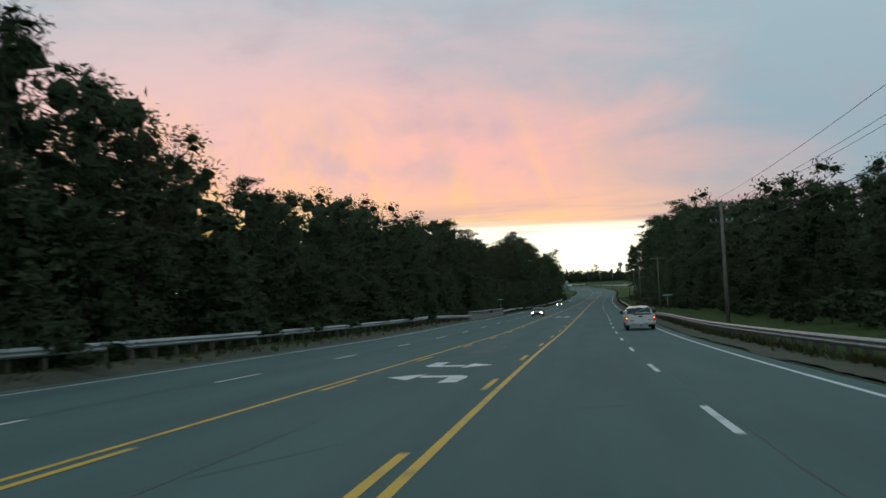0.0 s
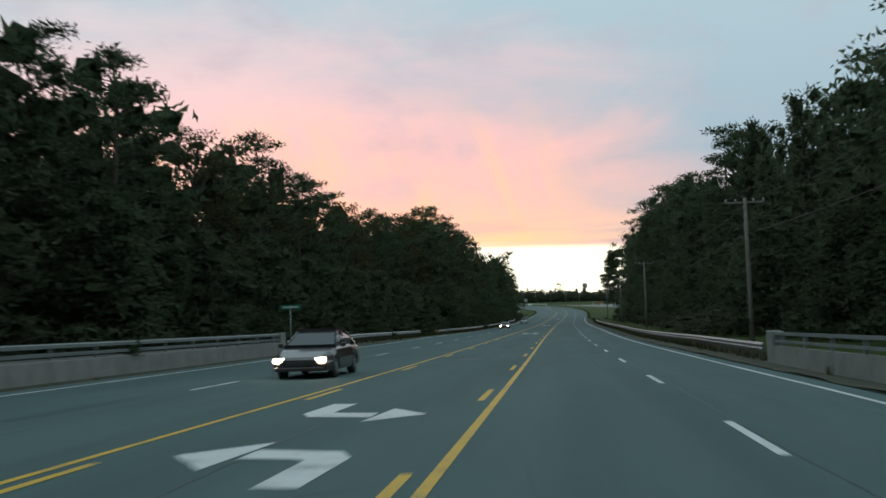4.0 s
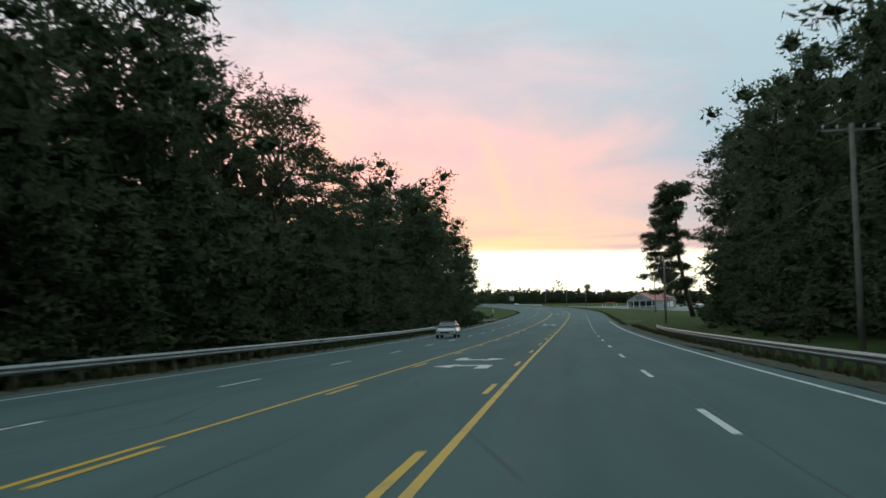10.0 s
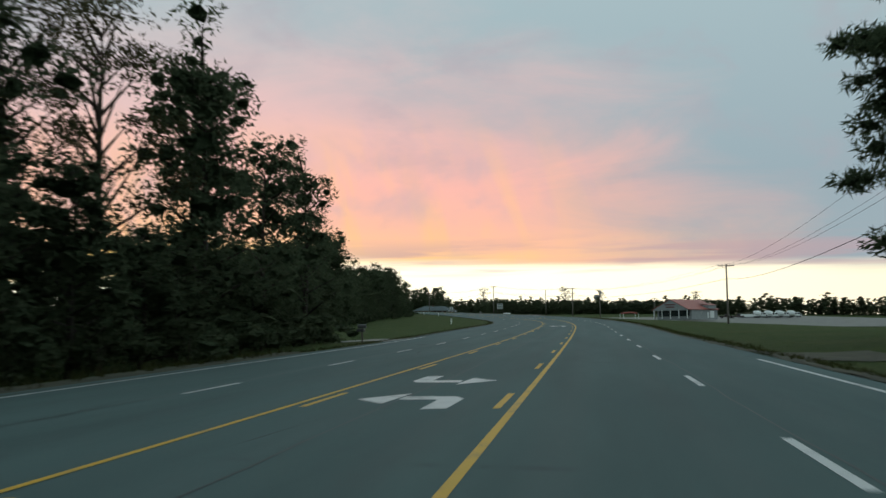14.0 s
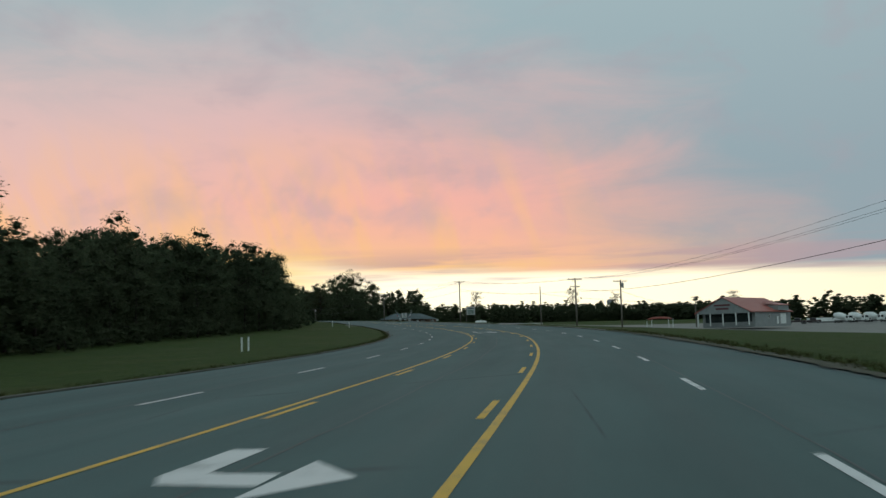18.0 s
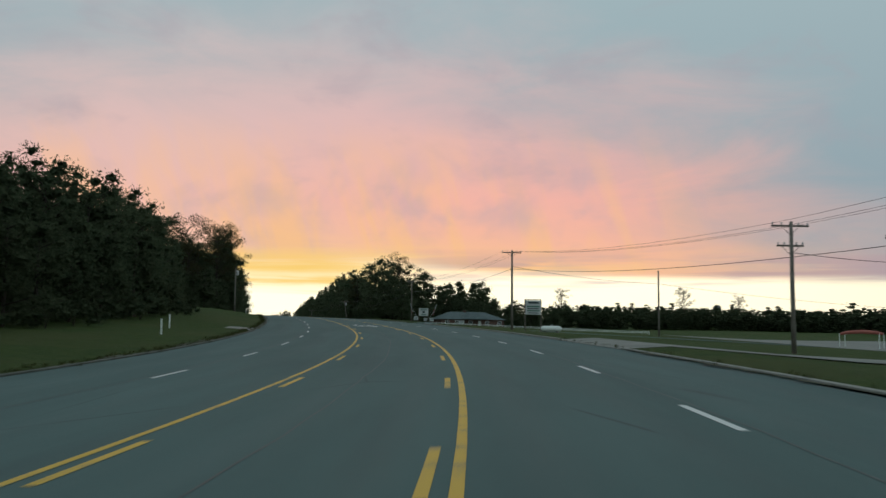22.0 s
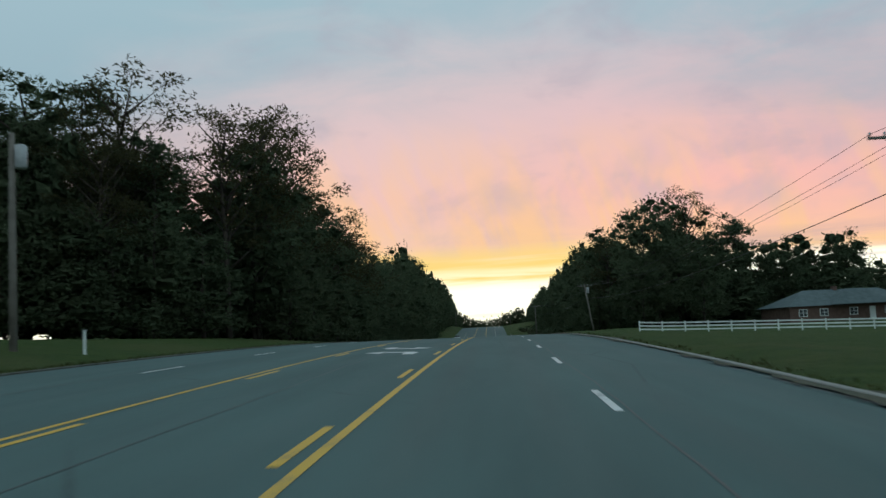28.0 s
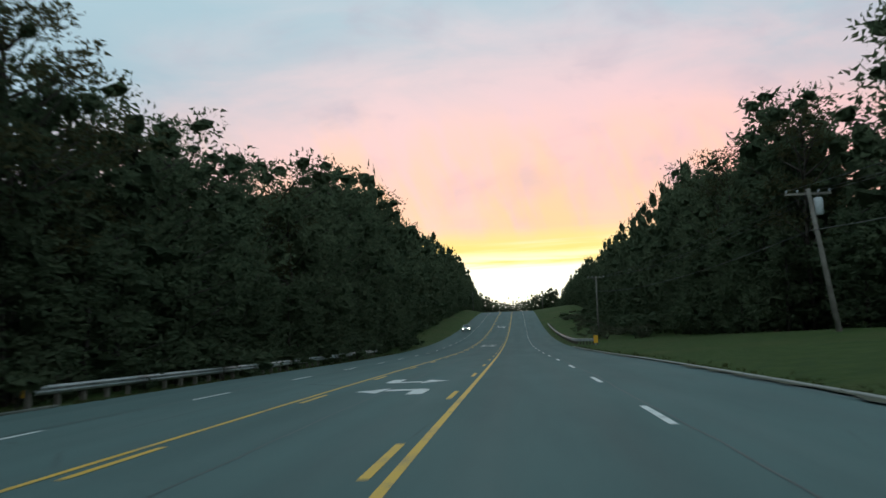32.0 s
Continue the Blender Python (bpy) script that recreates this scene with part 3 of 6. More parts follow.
# ---- kerbs ----
def kerb(s0, s1, lat_at, side, label, k=1.0, mat=CONCRETE):
    prof = [(0.0, -0.1), (0.0, 0.09 * k), (0.03, 0.12 * k), (0.15, 0.12 * k), (0.17, 0.0), (0.17, -0.1)]
    n = int((s1 - s0) / 3)
    vs, fs = [], []
    for i in range(n + 1):
        s = s0 + (s1 - s0) * i / n
        for x, z in prof:
            p = on(s, lat_at(s))
            h = heading(s)
            vs.append(p + Vector((side * x * math.cos(h), side * x * math.sin(h), z)))
    w = len(prof)
    for i in range(n):
        for k in range(w):
            k2 = (k + 1) % w
            fs.append((i * w + k, i * w + k2, (i + 1) * w + k2, (i + 1) * w + k))
    fs += [tuple(range(w)), tuple(n * w + k for k in range(w))]
    ob = new("kerb", mesh_of("kerb", vs, fs, mat))
    return tagged(ob, label, "kerb", kind="structure")


# darker copy of the concrete: the gutter's shadow is put into the kerb's colour
SHADOWED = surface("shadowed_concrete", (0.045, 0.05, 0.04), (0.11, 0.11, 0.095), 0.95, 0.8, 25, 0.4)
kerb(470, 690, ROAD_EDGE, -1, "low concrete kerb along the lawn, coloured dark for gutter shadow", 0.5, SHADOWED)
kerb(704, 900, ROAD_EDGE, -1, "low concrete kerb along the lawn, coloured dark for gutter shadow", 0.5, SHADOWED)
kerb(590, 650, lambda s: 7.75, 1, "pale concrete kerb along the field", 0.6)
kerb(664, 729, lambda s: 7.7, 1, "pale concrete kerb along the field")
kerb(744, 980, lambda s: 7.65, 1, "pale concrete kerb along the lawn", 0.55)


# ---- dirt and weeds at the edges of the road ----
DIRT = surface("verge_dirt", (0.030, 0.033, 0.018), (0.075, 0.072, 0.044), 0.95, 1.2, 22, 0.6)


def dirt_edge(s0, s1, inner, outer, seed, label):
    """A ragged strip of dirt that creeps over the road's edge."""
    r = random.Random(seed)
    n = int((s1 - s0) / 0.8)
    vs, fs = [], []
    a = b = 0.0
    for i in range(n + 1):
        s = s0 + (s1 - s0) * i / n
        a = 0.75 * a + r.uniform(-0.16, 0.16)
        b = 0.8 * b + r.uniform(-0.2, 0.2)
        side = 1 if outer(s) > 0 else -1
        lip = 7.59 if side > 0 else 0.01 - ROAD_EDGE(s)
        x = min(lip - 0.04, side * (inner(s) + a))
        y = max(lip + 0.10, side * (outer(s) + b))
        vs += [on(s, side * x, 0.006), on(s, side * lip, 0.010), on(s, side * (0.6 * lip + 0.4 * y), 0.03), on(s, side * y, 0.012)]
    for i in range(n):
        for k in range(3):
            fs.append((4 * i + k, 4 * i + k + 1, 4 * i + k + 5, 4 * i + k + 4))
    tagged(new("verge_dirt", mesh_of("verge_dirt", vs, fs, DIRT)), label, "dirt", kind="structure")


dirt_edge(404, 588, lambda s: ramp(s, [404, 450, 520], [7.1, 7.25, 7.6]), lambda s: ramp(s, [404, 450, 520], [7.8, 8.0, 8.35]), 3, "ragged dark dirt along the edge of the asphalt")
dirt_edge(590, 648, lambda s: 7.62, lambda s: 7.78, 4, "thin line of dirt against the kerb")
dirt_edge(745, 978, lambda s: 7.50, lambda s: 7.68, 5, "thin line of dirt against the kerb")
# beside the lawn the dark strip also paints in the grass edge's shadow
dirt_edge(440, 686, lambda s: ROAD_EDGE(s) + 0.06, lambda s: ROAD_EDGE(s) - 0.42, 6, "ragged dark dirt strip that also draws the lawn edge's shadow")
dirt_edge(692, 980, lambda s: ROAD_EDGE(s) + 0.06, lambda s: ROAD_EDGE(s) - 0.42, 7, "ragged dark dirt strip that also draws the lawn edge's shadow")
dirt_edge(-50, 404, lambda s: 7.3, lambda s: 9.3, 8, "strip of bare dirt and dead grass under the guardrail")
dirt_edge(-50, 440, lambda s: -12.4, lambda s: -14.4, 9, "strip of bare dirt and dead grass under the guardrail")

WEEDS = leaves("verge_weeds", (0.045, 0.055, 0.020), (0.115, 0.110, 0.045))


def weeds(name, label, runs, seed):
    """Tufts of grass blades along stretches (s0, s1, offset, spread, tufts a metre, height)."""
    rng = np.random.default_rng(seed)
    vs = []
    for s0, s1, line, spread, many, tall in runs:
        for i in range(int((s1 - s0) * many)):
            s = s0 + (s1 - s0) * rng.random()
            c = on(s, (line(s) if callable(line) else line) + rng.normal() * spread)
            h = tall * (0.4 + 0.9 * rng.random())
            for k in range(5):
                t = rng.random() * 6.28
                d = Vector((math.cos(t), math.sin(t), 0))
                w = Vector((-d.y, d.x, 0)) * (0.012 + 0.05 * h)
                o = c + d * rng.random() * 0.12
                tip = o + d * h * (0.3 + 0.5 * rng.random()) + Vector((0, 0, h * (0.7 + 0.3 * rng.random())))
                vs += [o - w, o + w, tip]
    me = mesh_of(name, vs, [(3 * i, 3 * i + 1, 3 * i + 2) for i in range(len(vs) // 3)], WEEDS)
    tagged(new(name, me), label, "grass", kind="stuff")


weeds("verge_weeds", "tufts of grass and weeds along the edges of the road", [
    (-40, 404, 9.2, 0.35, 7, 0.34), (-40, 440, -14.3, 0.5, 6, 0.34), (404, 590, lambda s: ramp(s, [404, 450, 520], [7.9, 8.1, 8.5]), 0.25, 9, 0.16),
    (590, 980, 8.05, 0.2, 3, 0.12), (440, 980, lambda s: ROAD_EDGE(s) - 0.55, 0.22, 7, 0.15)] , 11)


# ---- utility poles and wires ----
def utility_pole(s, lat, high, arms=1, lean=(0, 0), box_on=False, label="weathered wooden utility pole with one crossarm", turn=0.0):
    ob = thing("utility_pole", label, "utility pole", facing(s, lat, turn), "utility poles along the road")
    top = Vector((lean[0], lean[1], high))
    at = lambda k: Vector((0, 0, -0.6)).lerp(top, k)
    part("shaft", tubes("shaft", [([at(0), at(0.5), at(1)], [0.17, 0.14, 0.11])], POLE_WOOD, 10), POLE_WOOD, ob)
    for i in range(arms):
        c = at(1 - (0.25 + 1.2 * i) / high)
        w = 1.25 if i == 0 else 0.9
        arm = part("crossarm", box(bmesh.new(), c.x - w, c.y + 0.10, c.z - 0.06, c.x + w, c.y + 0.20, c.z + 0.06, 0.01), POLE_WOOD, ob)
        for x in (-w + 0.08, -w * 0.45, w * 0.45, w - 0.08):
            part("insulator", tubes("insulator", [([(c.x + x, c.y + 0.15, c.z + 0.06), (c.x + x, c.y + 0.15, c.z + 0.12), (c.x + x, c.y + 0.15, c.z + 0.24)], [0.02, 0.06, 0.045])], PORCELAIN, 7), PORCELAIN, arm)
        part("brace", tubes("brace", [([(c.x - 0.6, c.y + 0.12, c.z - 0.05), (c.x, c.y + 0.10, c.z - 0.6)], [0.018, 0.018]), ([(c.x + 0.6, c.y + 0.12, c.z - 0.05), (c.x, c.y + 0.10, c.z - 0.6)], [0.018, 0.018])], DARK_STEEL, 5), DARK_STEEL, ob)
    if box_on:
        c = at(1 - 0.9 / high)
        part("transformer", tubes("transformer", [([(c.x + 0.38, c.y, c.z - 0.5), (c.x + 0.38, c.y, c.z - 0.45), (c.x + 0.38, c.y, c.z + 0.4), (c.x + 0.38, c.y, c.z + 0.46)], [0.2, 0.24, 0.24, 0.16])], PORCELAIN, 14), PORCELAIN, ob, "grey steel transformer can")
    return ob, top


POLES = {
    "a": (77, 12.6, 9.6, 2), "b": (172.5, 13.5, 9.2, 1), "c": (245, 13.1, 9.3, 1), "d": (321.5, 14.0, 9.9, 1), "e": (410, 13.6, 8.9, 2),
    "f": (544, 24.3, 9.3, 1), "g": (667, 23.5, 8.5, 2), "h": (670, 33.0, 8.6, 1), "i": (724, 17.8, 9.9, 1), "j": (749, 48.4, 10.3, 0),
    "k": (747, 94.0, 8.6, 1), "l": (801.5, -17.0, 8.7, 0), "m": (804, 18.6, 8.6, 1), "n": (-20, 12.6, 9.6, 2), "p": (1020, 14.0, 9.0, 1),
}
TOPS = {}
for key, (s, lat, high, arms) in POLES.items():
    lab = {0: "slim weathered wooden pole with no crossarm", 1: "weathered wooden utility pole with one crossarm", 2: "weathered wooden utility pole with two crossarms"}[arms]
    ob, top = utility_pole(s, lat, high, arms, label=lab, box_on=key in "hl")
    TOPS[key] = ob.matrix_basis @ top
ob, top = utility_pole(927, 18.8, 7.8, 1, (-1.15, 0.2), True, "leaning wooden utility pole with a grey transformer")
TOPS["o"] = ob.matrix_basis @ top


def wire(a, b, down=0.0, off=0.0, sag=0.012, label="thin dark overhead power wire"):
    A, B = TOPS[a] + Vector((0, 0, -down)), TOPS[b] + Vector((0, 0, -down))
    d = (B - A)
    sd = Vector((d.y, -d.x, 0)).normalized() * off
    A, B = A + sd, B + sd
    pts = []
    for i in range(15):
        k = i / 14
        p = A.lerp(B, k)
        p.z -= 4 * sag * d.length * k * (1 - k)
        pts.append(p)
    ob = new("overhead_wire", tubes("overhead_wire", [(pts, [0.011 if down < 2 else 0.022] * 15)], WIRE, 5))
    return tagged(ob, label, "wire", group="overhead wires")


for a, b in (("n", "a"), ("a", "b"), ("b", "c"), ("c", "d"), ("d", "e"), ("e", "f"), ("f", "g"), ("g", "i"), ("i", "m"), ("m", "o"), ("o", "p")):
    wire(a, b, 0.1, 1.15)
    wire(a, b, 0.1, -1.15)
    wire(a, b, 0.1, 0.5)
    wire(a, b, 2.3, 0.0, 0.01, "thick dark telephone cable under the power wires")
for a, b in (("g", "h"), ("i", "j"), ("h", "k"), ("j", "k")):
    wire(a, b, 2.0, 0.0, 0.01, "thick dark service cable between two poles")


# ---- trees ----
GOLD = (1 + 5 ** 0.5) / 2
ICO = np.array([(-1, GOLD, 0), (1, GOLD, 0), (-1, -GOLD, 0), (1, -GOLD, 0), (0, -1, GOLD), (0, 1, GOLD), (0, -1, -GOLD), (0, 1, -GOLD), (GOLD, 0, -1), (GOLD, 0, 1), (-GOLD, 0, -1), (-GOLD, 0, 1)]) / math.hypot(1, GOLD)
ICO_FACES = np.array([f for f in [(i, j, k) for i in range(12) for j in range(i) for k in range(j)] if max(np.linalg.norm(ICO[f[i]] - ICO[f[j]]) for i, j in ((0, 1), (0, 2), (1, 2))) < 1.2])


def unit(v):
    return v / np.linalg.norm(v, axis=1, keepdims=True)


def crown_arrays(clumps, per, size, rng, long=1.0, core=0.6, shell=0.45):
    """Sprigs (three corners each) strewn round the outside of clumps (centre, radii), and a knot of twigs and leaves in each clump's heart."""
    cs = np.array([c for c, r in clumps])
    rs = np.array([r for c, r in clumps])
    n = len(clumps) * per
    big = (rs[:, 0] * (rs[:, 0] + rs[:, 2])) ** 0.8
    idx = rng.choice(len(clumps), n, p=big / big.sum())
    d = unit(rng.normal(size=(n, 3)))
    p = cs[idx] + d * rs[idx] * (shell + (1.08 - shell) * rng.random(n) ** 0.8)[:, None]
    a = unit(d * 0.7 + rng.normal(size=(n, 3)) * (1, 1, 0.6) * 0.6)
    b = unit(np.cross(a, rng.normal(size=(n, 3))))
    sz = size * (0.6 + 0.8 * rng.random(n))[:, None]
    a, b = a * sz * long, b * sz / long
    v = np.stack([p - a * 0.8 - b * 0.45, p - a * 0.35 + b * 0.75, p + a], 1).reshape(-1, 3)
    f = np.arange(3 * n).reshape(-1, 3)
    if core:
        m = len(clumps)
        k = ICO[None] * (0.55 + 0.6 * rng.random((m, 12)))[:, :, None] * core
        t = rng.random(m) * 6.28
        c, s = np.cos(t)[:, None], np.sin(t)[:, None]
        k = np.stack([k[:, :, 0] * c - k[:, :, 1] * s, k[:, :, 0] * s + k[:, :, 1] * c, k[:, :, 2]], 2)
        w = (cs[:, None] + k * rs[:, None]).reshape(-1, 3)
        f = np.concatenate([f, (ICO_FACES[None] + 12 * np.arange(m)[:, None, None]).reshape(-1, 3) + len(v)])
        v = np.concatenate([v, w])
    v[:, 2] = np.maximum(v[:, 2], 0.03)
    return v, f


def triangles(name, v, f, mat):
    me = bpy.data.meshes.new(name)
    me.vertices.add(len(v))
    me.vertices.foreach_set("co", v.astype(np.float32).ravel())
    me.loops.add(len(f) * 3)
    me.loops.foreach_set("vertex_index", f.astype(np.int32).ravel())
    me.polygons.add(len(f))
    me.polygons.foreach_set("loop_start", np.arange(0, len(f) * 3, 3, dtype=np.int32))
    me.materials.append(mat)
    me.update(calc_edges=True)
    me.validate()
    return me


def leaf_mesh(name, clumps, per, size, mat, rng, long=1.0, core=0.6):
    v, f = crown_arrays(clumps, per, size, rng, long, core)
    return triangles(name, v, f, mat)


def limbs(rng, h, base, spread, count, shape=0.55, rise_up=0.3):
    bend = [rng.normal() * 0.012 * h for k in range(4)]
    runs = [([(0, 0, -0.4), (bend[0], bend[1], h * 0.4), (bend[2], bend[3], h * 0.93)], [0.013 * h + 0.05, 0.009 * h + 0.03, 0.02])]
    ends = []
    for i in range(count):
        z = h * (base + (0.93 - base) * (i + rng.random()) / count)
        t = i * 2.4 + rng.random()
        k = 1 - shape * (z / h - base) / max(0.05, 1 - base)
        r = spread * k * (0.55 + 0.6 * rng.random())
        up = r * rise_up * (0.4 + 1.2 * rng.random())
        e = (math.cos(t) * r, math.sin(t) * r, z + up)
        runs.append(([(0, 0, z - 0.05 * h), e], [0.005 * h + 0.02, 0.012]))
        ends.append(e)
    return runs, ends


def heart(rng, h, z0, z1, wide, count):
    """The dense inside of a crown, along the trunk from z0 to z1 (shares of the height)."""
    out = []
    for k in range(count):
        q = (k + 0.5) / count
        w = wide * h * (0.75 + 0.5 * math.sin(math.pi * (0.15 + 0.8 * q))) * (0.8 + 0.4 * rng.random())
        t = rng.random() * 6.28
        out.append(((math.cos(t) * w * 0.45, math.sin(t) * w * 0.45, h * (z0 + (z1 - z0) * q)), (w, w, 0.62 * h * (z1 - z0) / count + 0.25 * w)))
    return out


def tree_shape(seed, h, kind):
    """Branches (point runs with radii), leaf clumps, sprigs per clump, sprig size, sprig length, heart size and material of a tree."""
    rng = np.random.default_rng(seed)
    clumps = []
    if kind == "pine":
        # a bare trunk under flat tiers of needles, widest two thirds up
        runs, ends = limbs(rng, h, 0.42, 0.02 * h, 1)
        tiers = 22
        for i in range(tiers):
            q = (i + rng.random() * 0.6) / tiers
            z = h * (0.40 + 0.56 * q)
            t = i * 2.4 + rng.random() * 0.8
            r = h * 0.185 * (math.sin(math.pi * (0.20 + 0.72 * q)) ** 0.8) * (0.6 + 0.55 * rng.random())
            e = (math.cos(t) * r, math.sin(t) * r, z + r * 0.12)
            runs.append(([(0, 0, z - 0.02 * h), e], [0.05, 0.015]))
            for k in (0.5, 1.0):
                w = 0.046 * h * (0.7 + 0.6 * rng.random())
                clumps.append(((e[0] * k + rng.normal() * 0.3, e[1] * k + rng.normal() * 0.3, z + (e[2] - z) * k + rng.normal() * 0.2), (w * 1.25, w * 1.25, w * 0.42)))
        clumps += [((rng.normal() * 0.5, rng.normal() * 0.5, h * (0.93 + 0.02 * k)), (1.1, 1.1, 0.55)) for k in range(3)]
        return runs, clumps, 74, 0.17, 1.6, 0.35, NEEDLES, rng
    if kind == "column":
        # a trunk wrapped from foot to top in climbing vines
        runs, ends = limbs(rng, h, 0.5, 0.10 * h, 6)
        for k in range(46):
            q = (k + rng.random()) / 46
            t = rng.random() * 6.28
            out = 0.055 * h * (1.15 - 0.35 * q + 0.35 * math.sin(q * 9 + seed))
            w = 0.048 * h * (0.7 + 0.7 * rng.random())
            clumps.append(((math.cos(t) * out, math.sin(t) * out, h * (0.02 + 0.95 * q)), (w, w, w * 1.15)))
        clumps += [(e, (0.05 * h, 0.05 * h, 0.035 * h)) for e in ends]
        return runs, clumps, 70, 0.21, 1.2, 0.55, FOLIAGE, rng
    if kind == "edge":
        runs, ends = limbs(rng, h, 0.06, 0.27 * h, 20, 0.5)
        for e in ends:
            for k in (0.65, 1.02):
                r = 0.085 * h * (0.6 + 0.8 * rng.random())
                clumps.append(((e[0] * k + rng.normal() * 0.3, e[1] * k + rng.normal() * 0.3, max(r * 0.6, e[2] - 0.04 * h + rng.normal() * 0.3)), (r, r, r * 0.75)))
        clumps += heart(rng, h, 0.02, 0.86, 0.17, 8)
        return runs, clumps, 62, 0.2, 1.25, 0.5, FOLIAGE, rng
    if kind == "tall":
        runs, ends = limbs(rng, h, 0.18, 0.23 * h, 24, 0.5)
        for e in ends:
            for k in (0.6, 1.05):
                r = 0.062 * h * (0.55 + 0.9 * rng.random())
                clumps.append(((e[0] * k + rng.normal() * 0.4, e[1] * k + rng.normal() * 0.4, e[2] - 0.02 * h + rng.normal() * 0.4), (r, r, r * 0.75)))
        clumps += heart(rng, h, 0.20, 0.88, 0.11, 7)
        return runs, clumps, 74, 0.2, 1.25, 0.45, FOLIAGE, rng
    if kind == "lacy":
        runs, ends = limbs(rng, h, 0.30, 0.19 * h, 26, 0.45, 0.7)
        extra = []
        for e in ends:
            for k in range(3):
                q = (e[0] * (1 + 0.2 * rng.random()) + rng.normal() * 0.04 * h, e[1] * (1 + 0.2 * rng.random()) + rng.normal() * 0.04 * h, e[2] + min(0.9, abs(rng.normal())) * 0.05 * h)
                runs.append(([e, q], [0.022, 0.008]))
                extra.append(q)
        clumps = [(q, (0.045 * h, 0.045 * h, 0.03 * h)) for q in ends + extra]
        clumps += [((runs[0][0][2][0], runs[0][0][2][1], h * (0.80 + 0.05 * k)), (0.05 * h, 0.05 * h, 0.04 * h)) for k in range(4)]
        return runs, clumps, 32, 0.14, 1.25, 0, AUTUMN, rng
    if kind == "dome":
        runs, ends = limbs(rng, h, 0.14, 0.40 * h, 26, 0.62)
        for e in ends:
            for k in (0.55, 1.0):
                r = 0.085 * h * (0.6 + 0.8 * rng.random())
                clumps.append(((e[0] * k + rng.normal() * 0.5, e[1] * k + rng.normal() * 0.5, e[2] * (1.02 + 0.03 * rng.normal())), (r, r, r * 0.72)))
        clumps += heart(rng, h, 0.12, 0.86, 0.20, 8)
        return runs, clumps, 84, 0.21, 1.2, 0.5, FOLIAGE, rng
    if kind == "back":
        for k in range(9):
            z = h * (0.08 + 0.87 * k / 8)
            w = 0.25 * h * (1.05 - abs(z / h - 0.45)) * (0.7 + 0.5 * rng.random())
            t = rng.random() * 6.28
            clumps.append(((math.cos(t) * w * 0.42, math.sin(t) * w * 0.42, z), (w * 0.8 + 0.3, w * 0.8 + 0.3, 0.11 * h)))
        return [], clumps, 26, 0.3, 1.3, 0.62, FOLIAGE, rng
    runs = [([(0, 0, -0.2), (0.1, 0, h * 0.5)], [0.05, 0.02]), ([(0, 0, 0), (-0.4, 0.3, h * 0.6)], [0.04, 0.01])]
    clumps = [((rng.normal() * 0.35 * h, rng.normal() * 0.35 * h, h * (0.15 + 0.65 * rng.random())), (0.32 * h, 0.32 * h, 0.2 * h)) for k in range(9)]
    if kind == "brush":
        return runs, clumps, 70, 0.10, 1.5, 0.55, BRUSH, rng
    return runs, clumps, 46, 0.14, 1.3, 0.7, FOLIAGE, rng


KINDS = {
    "pine": ("pine_tree", "tall dark pine with a bare lower trunk", 22.0, 3), "edge": ("broadleaf_tree", "dense dark green broadleaf tree at the wood's edge", 13.0, 4),
    "tall": ("tall_broadleaf_tree", "tall dark broadleaf tree standing in the roadside wood", 20.0, 4), "lacy": ("thin_leaved_tree", "thin-leaved autumn tree with bare branches showing", 18.0, 3),
    "column": ("vine_covered_tree", "tall narrow tree wrapped in dark climbing vines", 24.0, 3),
    "dome": ("oak_tree", "broad dark oak with a rounded crown", 16.0, 3), "shrub": ("shrub", "low dark green shrub at the wood's edge", 3.0, 2),
    "brush": ("brush", "pale olive brush growing behind the guardrail", 2.4, 2)}
PATTERNS = {}
USED = set()


def pattern(kind, i):
    if (kind, i) not in PATTERNS:
        nm, lab, h, count = KINDS[kind]
        runs, clumps, per, size, long, core, mat, rng = tree_shape(17 * i + len(nm) * 101, h, kind)
        ob = thing(nm, lab, "shrub" if kind in ("shrub", "brush") else "tree")
        part("trunk", tubes("trunk", runs, BARK, 4), BARK, ob)
        part("crown", leaf_mesh("crown", clumps, per, size, mat, rng, long, core), mat, ob)
        PATTERNS[kind, i] = (ob, h)
    return PATTERNS[kind, i]


def plant(kind, i, s, lat, h, turn, wide=1.0, group=""):
    ob, h0 = pattern(kind, i)
    k = h / h0
    spot, roll = on(s, lat), Euler((0, 0, turn))
    if (kind, i) in USED:
        sx, sy, sz = ob.scale
        ob = copy_thing(ob, Matrix.LocRotScale(spot, roll, (k * wide / sx, k * wide / sy, k / sz)))
    else:
        USED.add((kind, i))
        ob.matrix_basis = Matrix.LocRotScale(spot, roll, (k * wide, k * wide, k))
    if group:
        ob["group"] = group
    return ob


rnd = random.Random(5)
BACK = []


def behind(s, lat, h, wide=1.0):
    """A tree of the mass that stands behind; all of them are joined later."""
    BACK.append((on(s, lat), h, wide))


